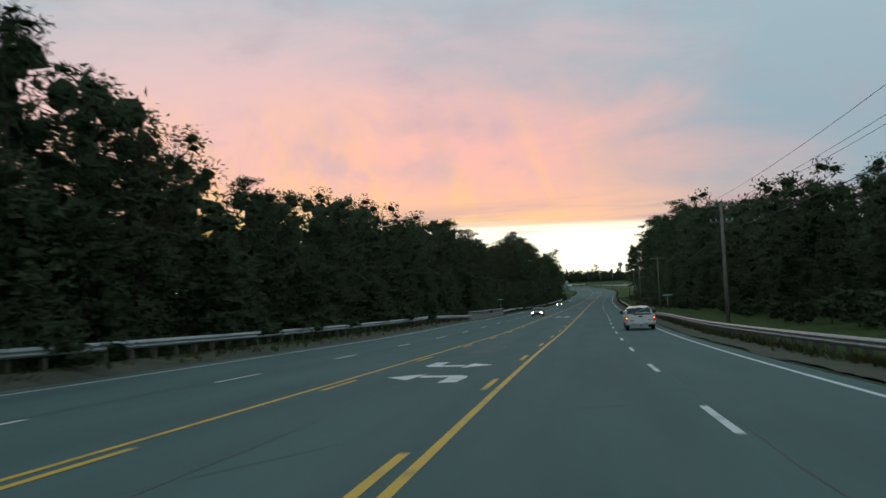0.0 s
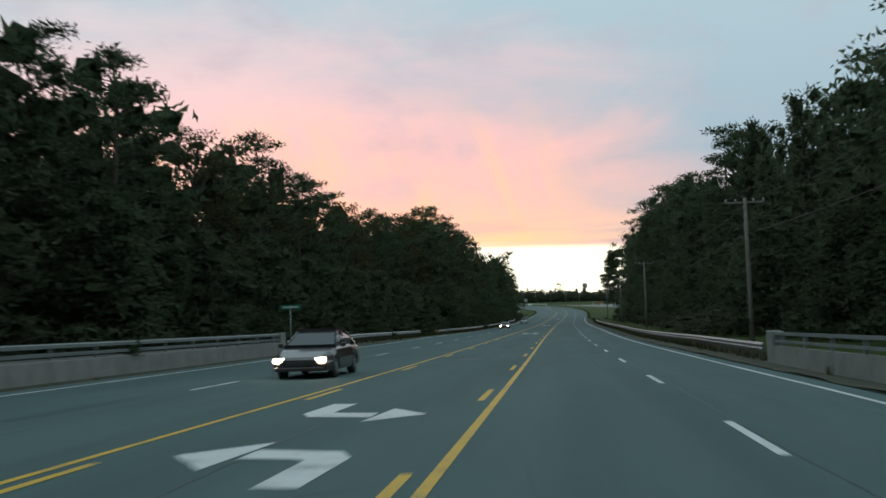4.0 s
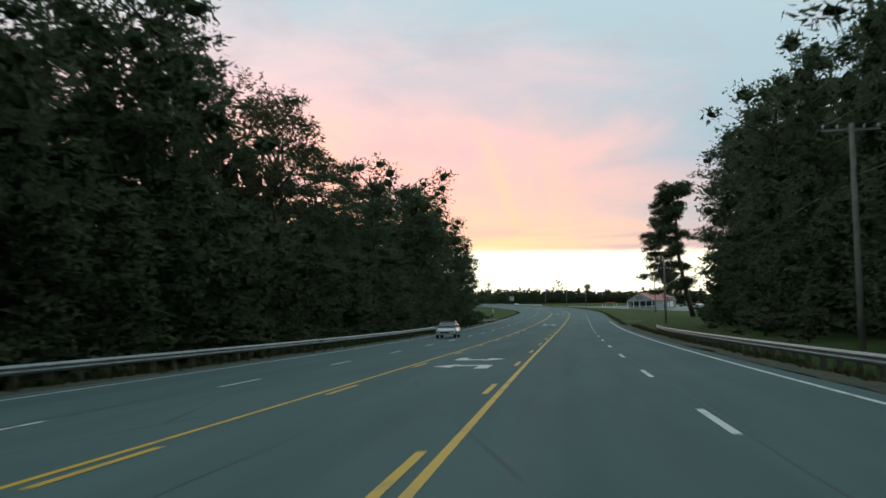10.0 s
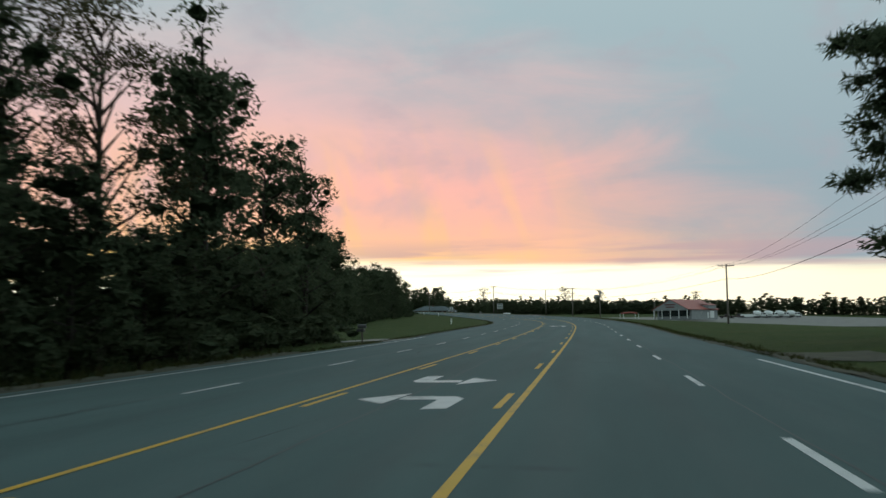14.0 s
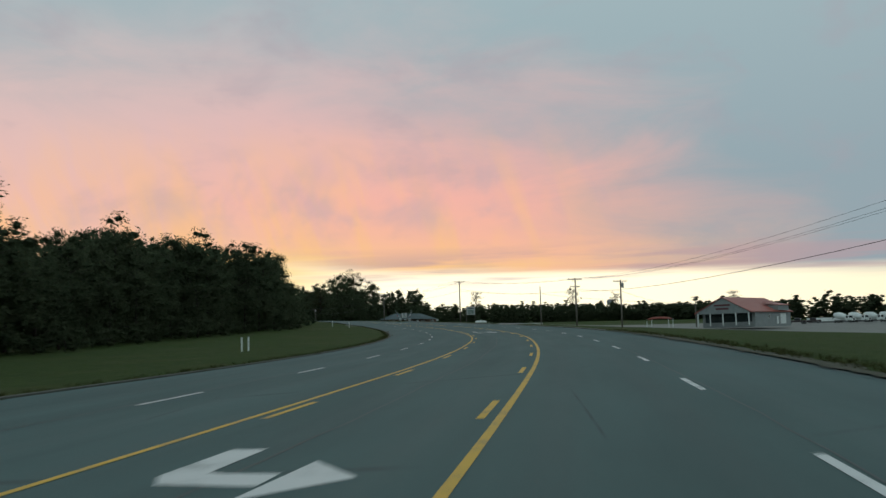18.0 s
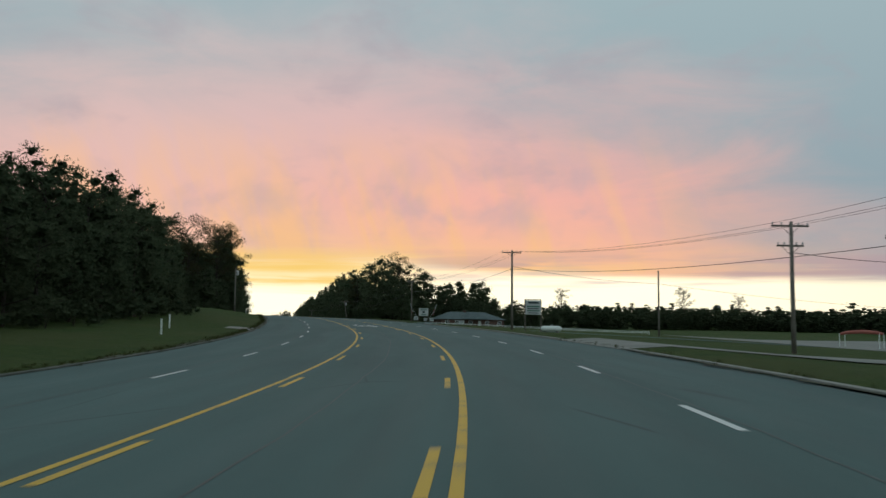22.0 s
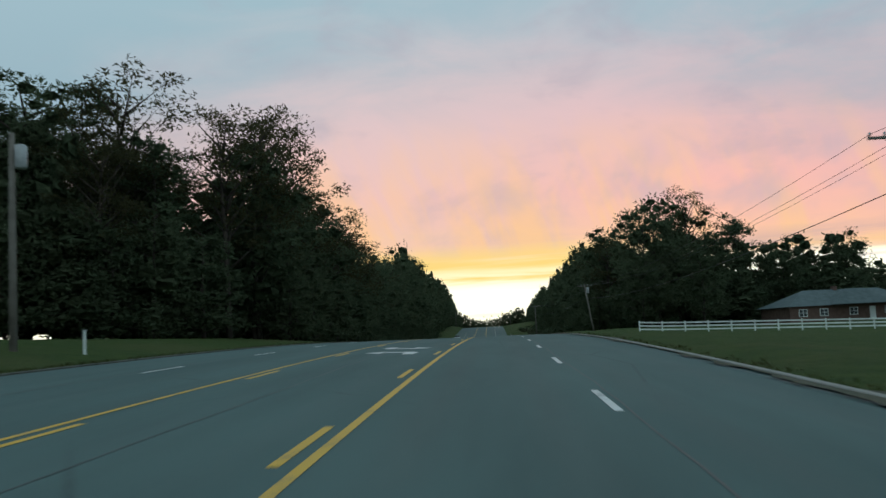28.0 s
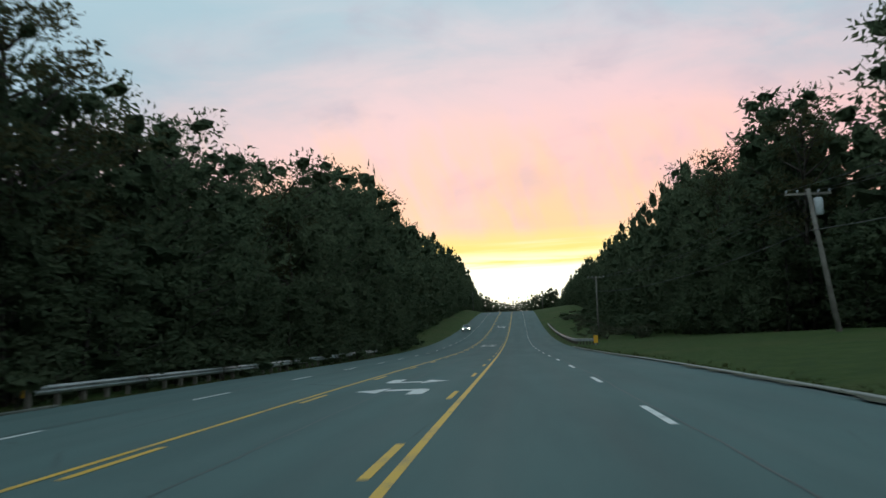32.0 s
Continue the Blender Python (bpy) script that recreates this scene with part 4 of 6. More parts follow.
def wood(s0, s1, line, side, tall, step=6.0, mix=("pine", "tall", "lacy", "tall"), group="trees of the roadside woods", front=0.55, deep=2, fill=lambda s: 1.0, gain=1.0):
    """A wood along the road: shrubs and leafy trees in front, tall trees in and behind them."""
    s = s0 - step
    while s < s1 - step:
        s += step
        h = tall(s) * gain
        lat0 = line(s) if callable(line) else line
        if rnd.random() < 0.75:
            plant("shrub", rnd.randrange(2), s + rnd.uniform(-2, 2), lat0 - side * rnd.uniform(0.5, 2.0), rnd.uniform(1.2, 2.4), rnd.random() * 6, 1.15, "shrubs at the wood's edge")
        hf = min(11.0, h * front) * rnd.uniform(0.75, 1.0)
        plant("edge", rnd.randrange(4), s + rnd.uniform(-1, 1), lat0 + side * rnd.uniform(0.6, 2.0), hf, rnd.random() * 6, 1.2, group)
        kind = rnd.choice(mix)
        hh = h * rnd.uniform(0.9, 1.04) * (0.92 if kind == "lacy" else 1.0)
        plant(kind, rnd.randrange(KINDS[kind][3]), s + rnd.uniform(-1.5, 1.5), lat0 + side * rnd.uniform(3.0, 5.0), hh, rnd.random() * 6, rnd.uniform(0.9, 1.1), group)
        # a second and a third row fill the gaps
        behind(s + rnd.uniform(-1, 1), lat0 + side * rnd.uniform(5.0, 6.5), h * fill(s) * rnd.uniform(0.74, 0.92), 0.85)
        behind(s + 0.5 * step + rnd.uniform(-1, 1), lat0 + side * rnd.uniform(5.5, 7.5), h * fill(s) * rnd.uniform(0.70, 0.90), 0.85)
        for r in range(deep):
            behind(s + rnd.uniform(-3, 3), lat0 + side * (10 + 7 * r + rnd.uniform(-2, 2)), h * fill(s) * rnd.uniform(0.72, 0.92), 1.1)
        behind(s + rnd.uniform(-3, 3), lat0 + side * 5, h * rnd.uniform(0.38, 0.52), 1.5)
        behind(s + rnd.uniform(-3, 3), lat0 + side * 12, h * rnd.uniform(0.45, 0.65), 1.4)


LEFT_TALL = lambda s: ramp(s, [-60, 36, 52, 57, 70, 86, 118, 160, 200, 228, 245, 265, 278, 308, 340, 352, 358, 373, 388, 417, 429], [20, 19, 15, 13.6, 14, 15, 16.3, 18, 17.5, 17.8, 20, 22.5, 24.5, 24.8, 24.5, 23.5, 21.5, 21, 22, 21.5, 17.5])
RIGHT_TALL = lambda s: ramp(s, [-60, 60, 70, 90, 116, 131, 151, 192, 205, 212, 224, 231, 243, 258, 273, 292, 301, 328, 340, 355, 370, 383, 398, 403], [10, 10, 11.5, 14.3, 14, 16, 18, 21, 18.5, 24, 26, 18.5, 22.5, 25.5, 27.5, 28, 26.5, 29, 25.5, 25, 26, 24, 24, 22])
wood(-50, 150, lambda s: ramp(s, [90, 130], [-16.8, -17.6]), -1, LEFT_TALL, 6.0, ("pine", "tall", "tall", "lacy", "tall"), fill=lambda s: 1.1, gain=0.91)
wood(150, 431, -17.6, -1, LEFT_TALL, 6.0, ("pine", "pine", "tall", "lacy", "pine"), fill=lambda s: ramp(s, [180, 240, 290, 330, 365, 400], [1.12, 1.05, 0.98, 0.86, 0.84, 0.88]), gain=0.96)
wood(-30, 170, 17.6, 1, RIGHT_TALL, 6.0, ("pine", "tall", "pine", "dome"), gain=0.92)
wood(170, 394, 17.6, 1, RIGHT_TALL, 6.0, ("column", "pine", "tall", "column"), gain=0.92)
for i, (s, lat, h) in enumerate(((188, 14.4, 1.7), (193, 13.8, 2.2), (197, 15.0, 2.6), (202, 14.0, 1.9), (207, 15.2, 2.2), (213, 14.3, 1.6), (220, 15.3, 2.0), (238, 14.8, 1.8), (252, 15.2, 2.3), (266, 14.6, 1.7), (287, 15.0, 2.2), (334, 14.7, 1.9), (349, 15.2, 2.2))):
    plant("brush", i % 2, s, lat, h, i * 1.9, 1.5, "pale brush behind the guardrail")
for s, lat, h, i in ((396, 20.5, 23, 0), (400, 23.5, 22, 1), (404, 21.5, 20, 2), (407, 25.5, 17, 1)):
    plant("pine", i, s, lat, h, s, 1.0, "trees of the roadside woods")
    plant("tall", i, s + 1.5, lat + 4, h * 0.8, s, 0.8, "trees of the roadside woods")
for s, lat, h, kind in ((409, -20, 22.5, "tall"), (416, -19.5, 22, "tall"), (423, -21, 18, "tall"), (433, -21, 18, "lacy"), (439, -18.5, 17.3, "tall"), (443, -20.5, 17, "tall"), (449, -18.5, 13.5, "tall"), (457.5, -18.6, 14.0, "tall"), (463, -22, 8.5, "tall"), (474, -27, 7.5, "dome"), (484, -30, 7.0, "tall")):
    plant(kind, int(s) % 3, s, lat, h, s, 1.0, "trees of the roadside woods")
for i in range(9):
    plant("edge", i % 4, 431 + 4 * i, -17.8 - 0.2 * i, 6.2 - 0.3 * i, i * 1.7, 1.5, "trees of the roadside woods")
    plant("shrub", i % 2, 432 + 4 * i, -16.1 - 0.3 * i, 2.2, i * 2.3, 1.3, "shrubs at the wood's edge")
    behind(432 + 4 * i, -24, 6.5, 1.3)
for i in range(7):
    plant("edge", i % 4, 466 + 4 * i, -26 - 1.6 * i, 5.0, i * 1.3, 1.5, "trees of the roadside woods")
wood(486, 733, lambda s: ramp(s, [486, 600, 634, 659, 700, 740], [-40, -39, -33, -26.5, -23.5, -22.5]), -1, lambda s: ramp(s, [486, 520, 545, 562, 575, 581, 590, 598, 604, 611, 618, 632, 639, 648, 656, 680, 715, 740], [10.5, 12.5, 15, 15.5, 17, 10.5, 9.2, 9.8, 13.2, 9.8, 9.6, 14.5, 11.3, 13.4, 12, 12, 12.5, 12.5]), 6, ("tall", "dome", "tall"), front=0.7, gain=1.0)
wood(744, 806, lambda s: ramp(s, [744, 760, 806], [-42, -54, -68]), -1, lambda s: ramp(s, [744, 760, 800], [19, 21, 23]), 5, ("tall", "lacy", "pine", "tall"), deep=3)
for i in range(9):
    s, lat = 838 + 1.5 * (i % 3), -66 + 5.2 * i
    plant(("tall", "lacy", "pine")[i % 3], i % 3, s + 3, lat - 2, (30, 29, 28, 25, 25, 24, 20, 18, 17)[i], i * 1.3, 1.1, "trees behind the white house")
    plant("edge", i % 4, s - 3, lat, 10.5, i * 2.1, 1.3, "trees behind the white house")
    plant("tall", (i + 1) % 4, s + 8, lat - 4, 17.5, i * 0.7, 1.2, "trees behind the white house")
    plant("edge", (i + 2) % 4, s + 1, lat + 2.5, 9, i * 0.9, 1.4, "trees behind the white house")
for s, lat, h, kind in ((846, -30, 23, "lacy"), (848, -34, 23.5, "pine"), (845, -38, 22.5, "tall"), (848, -50, 24, "lacy"), (851, -54, 25, "tall"), (846, -46, 21, "tall"), (853, -58, 27.5, "pine"), (843, -72, 29, "pine"), (846, -64, 27, "pine"), (842, -58, 24, "tall"), (846, -52, 22, "pine"), (840, -78, 27, "tall"), (789, -41, 9, "edge"), (787, -43.5, 16, "tall"), (793, -47, 12, "edge"), (834, -61, 10, "edge"), (836, -54, 10, "edge"), (834, -68, 10, "edge"), (836, -75, 10, "edge"), (838, -48, 10, "edge"), (812, -72, 18, "tall"), (806, -74, 19, "pine"), (818, -70, 12, "edge"), (809, -70, 11, "edge")):
    plant(kind, int(s + lat) % 3, s, lat, h, s + lat, 1.2, "trees behind the white house")
wood(836, 858, -25, -1, lambda s: 18.5, 5, ("lacy", "tall", "lacy"))
for s, lat, h in ((850, -22, 20), (857, -21, 21.5), (864, -22, 24), (872, -21, 24), (882, -22, 21.5), (890, -23, 19)):
    plant("lacy", int(s) % 3, s, lat, h, s, 1.1, "trees of the roadside woods")
wood(858, 965, lambda s: ramp(s, [858, 900, 965], [-17.5, -16, -14.4]), -1, lambda s: ramp(s, [858, 890, 905, 925, 945, 965], [19, 18.5, 16.5, 16, 16, 18]), 5.5, ("tall", "tall", "dome", "lacy"))
wood(965, 1012, -14.4, -1, lambda s: ramp(s, [965, 985, 1012], [18, 21, 24]), 6.5, ("tall", "tall", "dome", "tall"))
wood(950, 1005, 21.5, 1, lambda s: ramp(s, [950, 970, 1005], [20, 21, 22]), 6.5, ("tall", "tall", "lacy", "dome"))


def far_wood(s0, s1, lat0, side, tall, step=4.0):
    """A wood that the road only nears in the distance, all of it joined."""
    s = s0
    while s < s1:
        h = tall(s)
        behind(s, lat0 + side * rnd.uniform(1, 2.5), h * rnd.uniform(0.40, 0.55), 0.9)
        behind(s + 1, lat0 + side * rnd.uniform(3.5, 5), h * rnd.uniform(0.75, 0.98), 0.75)
        if rnd.random() < 0.5:
            behind(s + rnd.uniform(0, 3), lat0 + side * rnd.uniform(4, 6), h * rnd.uniform(0.98, 1.12), 0.5)
        behind(s + 2, lat0 + side * rnd.uniform(8, 11), h * rnd.uniform(0.70, 0.95), 1.0)
        behind(s + 2, lat0 + side * rnd.uniform(4, 8), rnd.uniform(4, 6), 1.5)
        s += step


far_wood(1012, 1398, -16.0, -1, lambda s: ramp(s, [1012, 1064, 1178, 1300, 1398], [24, 22, 20, 18, 13]))
far_wood(1005, 1398, 21.0, 1, lambda s: ramp(s, [1005, 1060, 1150, 1300, 1398], [23, 20, 15, 11.5, 10]))
for s0, s1, lat, h in ((-60, 130, -30, 10), (-60, 130, -38, 12), (-40, 130, 30, 8), (130, 440, -31, 12), (130, 440, -38, 14), (430, 486, -30, 7.5), (640, 745, -36, 10), (640, 745, -42, 12), (850, 1010, -30, 10), (850, 1010, -38, 13), (930, 1010, 46, 9), (930, 1010, 62, 9), (935, 1010, 80, 8)):
    s = s0
    while s < s1:
        behind(s, lat + rnd.uniform(-2, 2), h * rnd.uniform(0.8, 1.1), 1.5)
        behind(s + 2, lat + rnd.uniform(-2, 2), 5 * rnd.uniform(0.8, 1.1), 2.0)
        s += 4.5
for s, lat, h, kind, wide in ((930, 28.5, 24, "dome", 0.9), (962, 25, 21, "dome", 0.9), (939, 32, 28.5, "dome", 1.0), (948, 38.5, 27, "dome", 1.0), (943, 39, 25, "lacy", 0.9), (941, 36, 19, "tall", 1.3), (895, -19, 18.5, "lacy", 1.2), (904, -19.5, 18, "lacy", 1.2), (911, -19, 17, "lacy", 1.2), (922, 36, 16, "dome", 0.9), (937, 42, 20, "dome", 0.95), (946, 48, 22, "tall", 1.2), (944, 56, 18.5, "dome", 1.0), (950, 70, 20, "dome", 1.0), (934, 40, 9, "edge", 1.6), (940, 50, 8, "edge", 1.7), (945, 62, 9, "edge", 1.7), (942, 56, 9, "edge", 1.7), (938, 67, 10, "edge", 1.5), (941, 73, 10.5, "edge", 1.5), (939, 80, 10, "edge", 1.5), (942, 87, 10, "edge", 1.5), (940, 95, 9, "edge", 1.5), (938, 47, 9, "edge", 1.6), (950, 72, 9, "edge", 1.7), (1010, 180, 18, "lacy", 1.0), (1000, 202, 15, "lacy", 1.0), (1062, 140, 17, "lacy", 1.1), (930, 232, 14, "lacy", 1.1), (926, 27, 14, "dome", 0.9), (960, 47, 17, "dome", 1.1), (955, 66, 15.5, "dome", 1.1), (930, 28, 12, "edge", 1.2), (940, 25, 9, "edge", 1.3)):
    plant(kind, int(s) % 3, s, lat, h * (0.8 if kind == "dome" else 1.0), s, wide, "trees round the ranch house" if lat > 0 else "trees of the roadside woods")
# the trees behind the ranch house close up
for i in range(17):
    behind(955 + rnd.uniform(-3, 3), 40 + 2.1 * i, rnd.uniform(14.5, 17.5), 1.1)
    behind(951 + rnd.uniform(-3, 3), 41 + 2.1 * i, rnd.uniform(9, 11), 1.5)

# dry brush on the bank between the kerb and the woods
for i in range(30):
    plant("brush", i % 2, 992 + 4.2 * i, rnd.uniform(12.5, 18.5), rnd.uniform(0.9, 1.7), i * 1.7, 1.8, "dry brush on the road bank")
    if i % 2:
        plant("shrub", i % 2, 990 + 4.2 * i, rnd.uniform(17.0, 20.0), rnd.uniform(2.0, 3.2), i * 2.7, 1.5, "shrubs at the wood's edge")

# where the road bends out of sight past the hill, low woods close the view
for i in range(36):
    lat = -26 + 1.4 * i
    behind(1408 + rnd.uniform(-3, 3), lat, 8.2 + 0.22 * abs(lat + 2) + rnd.uniform(-1, 1.2), 0.8)
    behind(1412 + rnd.uniform(-3, 3), lat + 0.7, 7.2 + 0.2 * abs(lat + 2), 1.6)
for i in range(160):
    behind(972 + rnd.uniform(-5, 5), 44 + 1.5 * i, rnd.uniform(7.5, 9.5), 1.6)
    behind(968 + rnd.uniform(-3, 3), 44 + 1.5 * i, rnd.uniform(5, 7), 1.9)


def joined_wood(name, spots, label, per=26):
    """The trees that stand behind, joined into one mass of real leaves."""
    shapes = []
    for k in range(6):
        runs, clumps, most, size, long, core, mat, rng = tree_shape(500 + k, 14.0, "back")
        shapes.append(crown_arrays(clumps, per, size, rng, long, core, 0.6))
    vs, fs, o = [], [], 0
    for p, h, wide in spots:
        v, f = shapes[rnd.randrange(6)]
        k, t = h / 14.0, rnd.random() * 6.28
        c, s = math.cos(t), math.sin(t)
        w = v * (k * wide, k * wide, k)
        vs.append(np.stack([w[:, 0] * c - w[:, 1] * s + p.x, w[:, 0] * s + w[:, 1] * c + p.y, w[:, 2] + p.z], 1))
        fs.append(f + o)
        o += len(v)
    me = triangles(name, np.concatenate(vs), np.concatenate(fs), FOLIAGE)
    return tagged(new(name, me), label, "woods", kind="stuff")


joined_wood("woods_behind", BACK, "dark mass of trees standing behind the wood's edge")

# far tree lines across the fields
FAR = []
for i in range(620):
    k = i / 619
    s = 480 + 700 * k
    FAR.append((on(s + rnd.uniform(-3, 3), 300 - 130 * k + rnd.uniform(-12, 12) + 25 * math.sin(k * 9)), rnd.uniform(7.0, 9.0) * (1.3 if rnd.random() < 0.08 else 1.0), 1.8))
for i in range(330):
    FAR.append((on(560 + rnd.uniform(-10, 10) + 0.6 * i, 330 + rnd.uniform(0, 40), 0), rnd.uniform(7, 9), 1.9))
for i in range(420):
    k = i / 419
    FAR.append((on(480 + 700 * k, 296 - 130 * k + rnd.uniform(-8, 8) + 25 * math.sin(k * 9)), rnd.uniform(4.5, 6.5), 2.3))
    if i % 2:
        FAR.append((on(556 + 0.47 * i, 326 + rnd.uniform(0, 10)), rnd.uniform(4, 5), 2.0))
joined_wood("far_tree_line", FAR, "dark line of distant trees across the fields", 8)


# ---- lone pine by the field ----
def lone_pine():
    rng = np.random.default_rng(77)
    ob = thing("lone_pine", "tall lone pine with a leaning trunk and open flat boughs", "tree", facing(434, 20.0))
    h = 21.5
    lean = lambda z: Vector((-2.6 * math.sin(2.2 * min(1.0, z / h)) + 0.9 * (z / h) ** 3, 0.3 * z / h, z))
    runs = [([lean(0) - Vector((0, 0, 0.5)), lean(5), lean(11), lean(16), lean(20.8)], [0.42, 0.34, 0.26, 0.17, 0.05])]
    clumps = []
    for i in range(44):
        z = 4.2 + 16.6 * (i + 0.5) / 44
        b = lean(z)
        t = math.pi + rng.normal() * 1.0 if i % 3 else rng.random() * 6.28
        r = (7.6 if math.cos(t) < 0 else 2.6) * (1 - 0.66 * ((z - 4.2) / 16.6) ** 1.3) * (0.55 + 0.5 * rng.random())
        if z < 7:
            r *= 0.8
        e = Vector((b.x + math.cos(t) * r, b.y + math.sin(t) * r * 0.7, z + rng.normal() * 0.5 + 0.4 - 0.22 * r))
        mid = b.lerp(e, 0.5) + Vector((0, 0, 0.5))
        runs.append(([b, mid, e], [0.075, 0.05, 0.02]))
        for k in range(5):
            c = b.lerp(e, 0.35 + 0.75 * k / 4)
            rr = 0.55 + 0.45 * rng.random()
            clumps.append(((c.x + rng.normal() * 0.3, c.y + rng.normal() * 0.4, c.z + 0.15 + rng.normal() * 0.2), (rr * 1.25, rr * 1.2, rr * 0.72)))
    for k in range(9):
        b = lean(19.6 + 0.22 * k)
        clumps.append(((b.x + rng.normal() * 0.9, b.y + rng.normal() * 0.9, b.z), (1.2, 1.1, 0.55)))
    part("trunk", tubes("trunk", runs, BARK, 8), BARK, ob)
    part("crown", leaf_mesh("crown", clumps, 150, 0.15, NEEDLES, rng, 1.7, 0.5), NEEDLES, ob)


lone_pine()
for ds, dl, hh in ((-1.5, 1.5, 2.0), (1.0, 3.5, 2.4), (-2.5, 5.0, 2.2), (-6, 0.5, 1.6)):
    plant("shrub", 1, 434 + ds, 20.0 + dl, hh, dl, 1.3, "shrubs round the pine")

# ---- paint, glass and cladding ----
WHITE_PAINT = surface("white_house_paint", (0.64, 0.69, 0.67), (0.75, 0.79, 0.77), 0.6, 1.0, 30, 0.08)
CREAM = surface("pale_metal_siding", (0.20, 0.23, 0.23), (0.27, 0.30, 0.295), 0.55, 0.8, 20, 0.08)
RED_ROOF = surface("red_metal_roof", (0.30, 0.075, 0.055), (0.40, 0.12, 0.09), 0.45, 0.8, 25, 0.05)
SHINGLE = surface("dark_shingles", (0.055, 0.075, 0.08), (0.12, 0.14, 0.145), 0.9, 1.2, 14, 0.5)
GREY_ROOF = surface("grey_green_roof", (0.05, 0.075, 0.08), (0.10, 0.13, 0.135), 0.8, 1.2, 14, 0.4)
BRICK_WALL = surface("weathered_brick", (0.085, 0.048, 0.038), (0.15, 0.095, 0.075), 0.9, 1.5, 22, 0.3)
GRAVEL = surface("pale_gravel", (0.15, 0.15, 0.14), (0.25, 0.245, 0.225), 0.95, 0.3, 18, 0.5)
DARK_WINDOW = surface("dark_window_glass", (0.02, 0.03, 0.032), (0.05, 0.06, 0.065), 0.08, 0.5, 3, 0.0)
SIGN_WHITE = surface("sign_white", (0.38, 0.42, 0.42), (0.50, 0.53, 0.53), 0.5, 1.5, 25, 0.0)
SIGN_GREEN = surface("sign_green", (0.01, 0.12, 0.07), (0.02, 0.17, 0.10), 0.45, 2, 25, 0.0)
SIGN_INK = surface("sign_dark_ink", (0.02, 0.035, 0.04), (0.05, 0.07, 0.08), 0.6, 3, 25, 0.0)
SIGN_RED = surface("sign_red", (0.28, 0.03, 0.04), (0.40, 0.06, 0.06), 0.5, 3, 25, 0.0)
DULL_RED = surface("dull_sign_red", (0.09, 0.02, 0.025), (0.15, 0.035, 0.04), 0.6, 3, 25, 0.0)
SIGN_BLUE = surface("flag_blue", (0.02, 0.04, 0.13), (0.04, 0.07, 0.2), 0.8, 3, 25, 0.0)
MARKER_YELLOW = surface("marker_yellow", (0.80, 0.38, 0.01), (0.90, 0.46, 0.02), 0.4, 4, 30, 0.0)


def drive(label, s0, s1, lat0, lat1, mat, flare=1.5, up=0.03):
    """A driveway that leaves the road across the verge, wider at its mouth."""
    folds = [v for v in (10.0, 20.0, 45.0, 90.0, -14.0, -20.0, -45.0) if min(lat0, lat1) < v < max(lat0, lat1)]
    lats = sorted(set([lat0 + (lat1 - lat0) * (i / 20) ** 1.6 for i in range(21)] + folds), reverse=lat1 < lat0)
    n = len(lats) - 1
    vs, fs = [], []
    for l in lats:
        k = (l - lat0) / (lat1 - lat0)
        w = flare * max(0.0, 1 - k * 5)
        for q in range(5):
            s = s0 - w + (s1 - s0 + 2 * w) * q / 4
            vs.append(on(s, l, up))
    for i in range(n):
        for q in range(4):
            a = i * 5 + q
            fs.append((a, a + 1, a + 6, a + 5))
    me = mesh_of("driveway", vs, fs, mat)
    tagged(new("driveway", me), label, "driveway", kind="structure")


drive("pale concrete driveway apron crossing the verge", 459, 464, -12.5, -17, CONCRETE)
drive("pale concrete driveway apron crossing the lawn", 686, 691, -12.4, -14.5, CONCRETE)
drive("pale gravel pull-off beside the woods", 862, 869, -11.3, -15.0, DIRT, 2.0)
drive("short dirt pull-off beside the field", 424, 430, 7.62, 11.5, DIRT, 3.0)
drive("pale gravel drive leading to the shop", 652, 662, 7.6, 70, GRAVEL, 3.0)
drive("asphalt side road crossing the lawn", 731.5, 738, 7.62, 110, ASPHALT, 2.0, 0.035)
LOT = new("gravel_lot", strip("gravel_lot", 640, 790, 66, 190, GRAVEL, 0.05, 10, False, 12))
tagged(LOT, "pale gravel yard round the red-roofed shop", "car park", kind="structure")


# ---- houses ----
def gable(bm, w, d, eave, ridge):
    """Walls with two gables, ridge along y."""
    pts = [(0, 0, -1.5), (w, 0, -1.5), (w, 0, eave), (w / 2, 0, ridge), (0, 0, eave)]
    a = [bm.verts.new(p) for p in pts]
    b = [bm.verts.new((p[0], d, p[2])) for p in pts]
    bm.faces.new(a)
    bm.faces.new(list(reversed(b)))
    for i in range(5):
        j = (i + 1) % 5
        bm.faces.new((a[j], a[i], b[i], b[j]))
    return bm


def roof_slab(bm, p, q, thick=0.18):
    """A roof plane from the ridge edge p (two points) to the eave edge q, with thickness."""
    top = [Vector(p[0]), Vector(p[1]), Vector(q[1]), Vector(q[0])]
    n = (top[1] - top[0]).cross(top[3] - top[0]).normalized()
    if n.z < 0:
        n = -n
    a = [bm.verts.new(v + n * thick) for v in top]
    b = [bm.verts.new(v + n * 0.01) for v in top]
    bm.faces.new(a)
    bm.faces.new(list(reversed(b)))
    for i in range(4):
        j = (i + 1) % 4
        bm.faces.new((a[j], a[i], b[i], b[j]))
    return bm


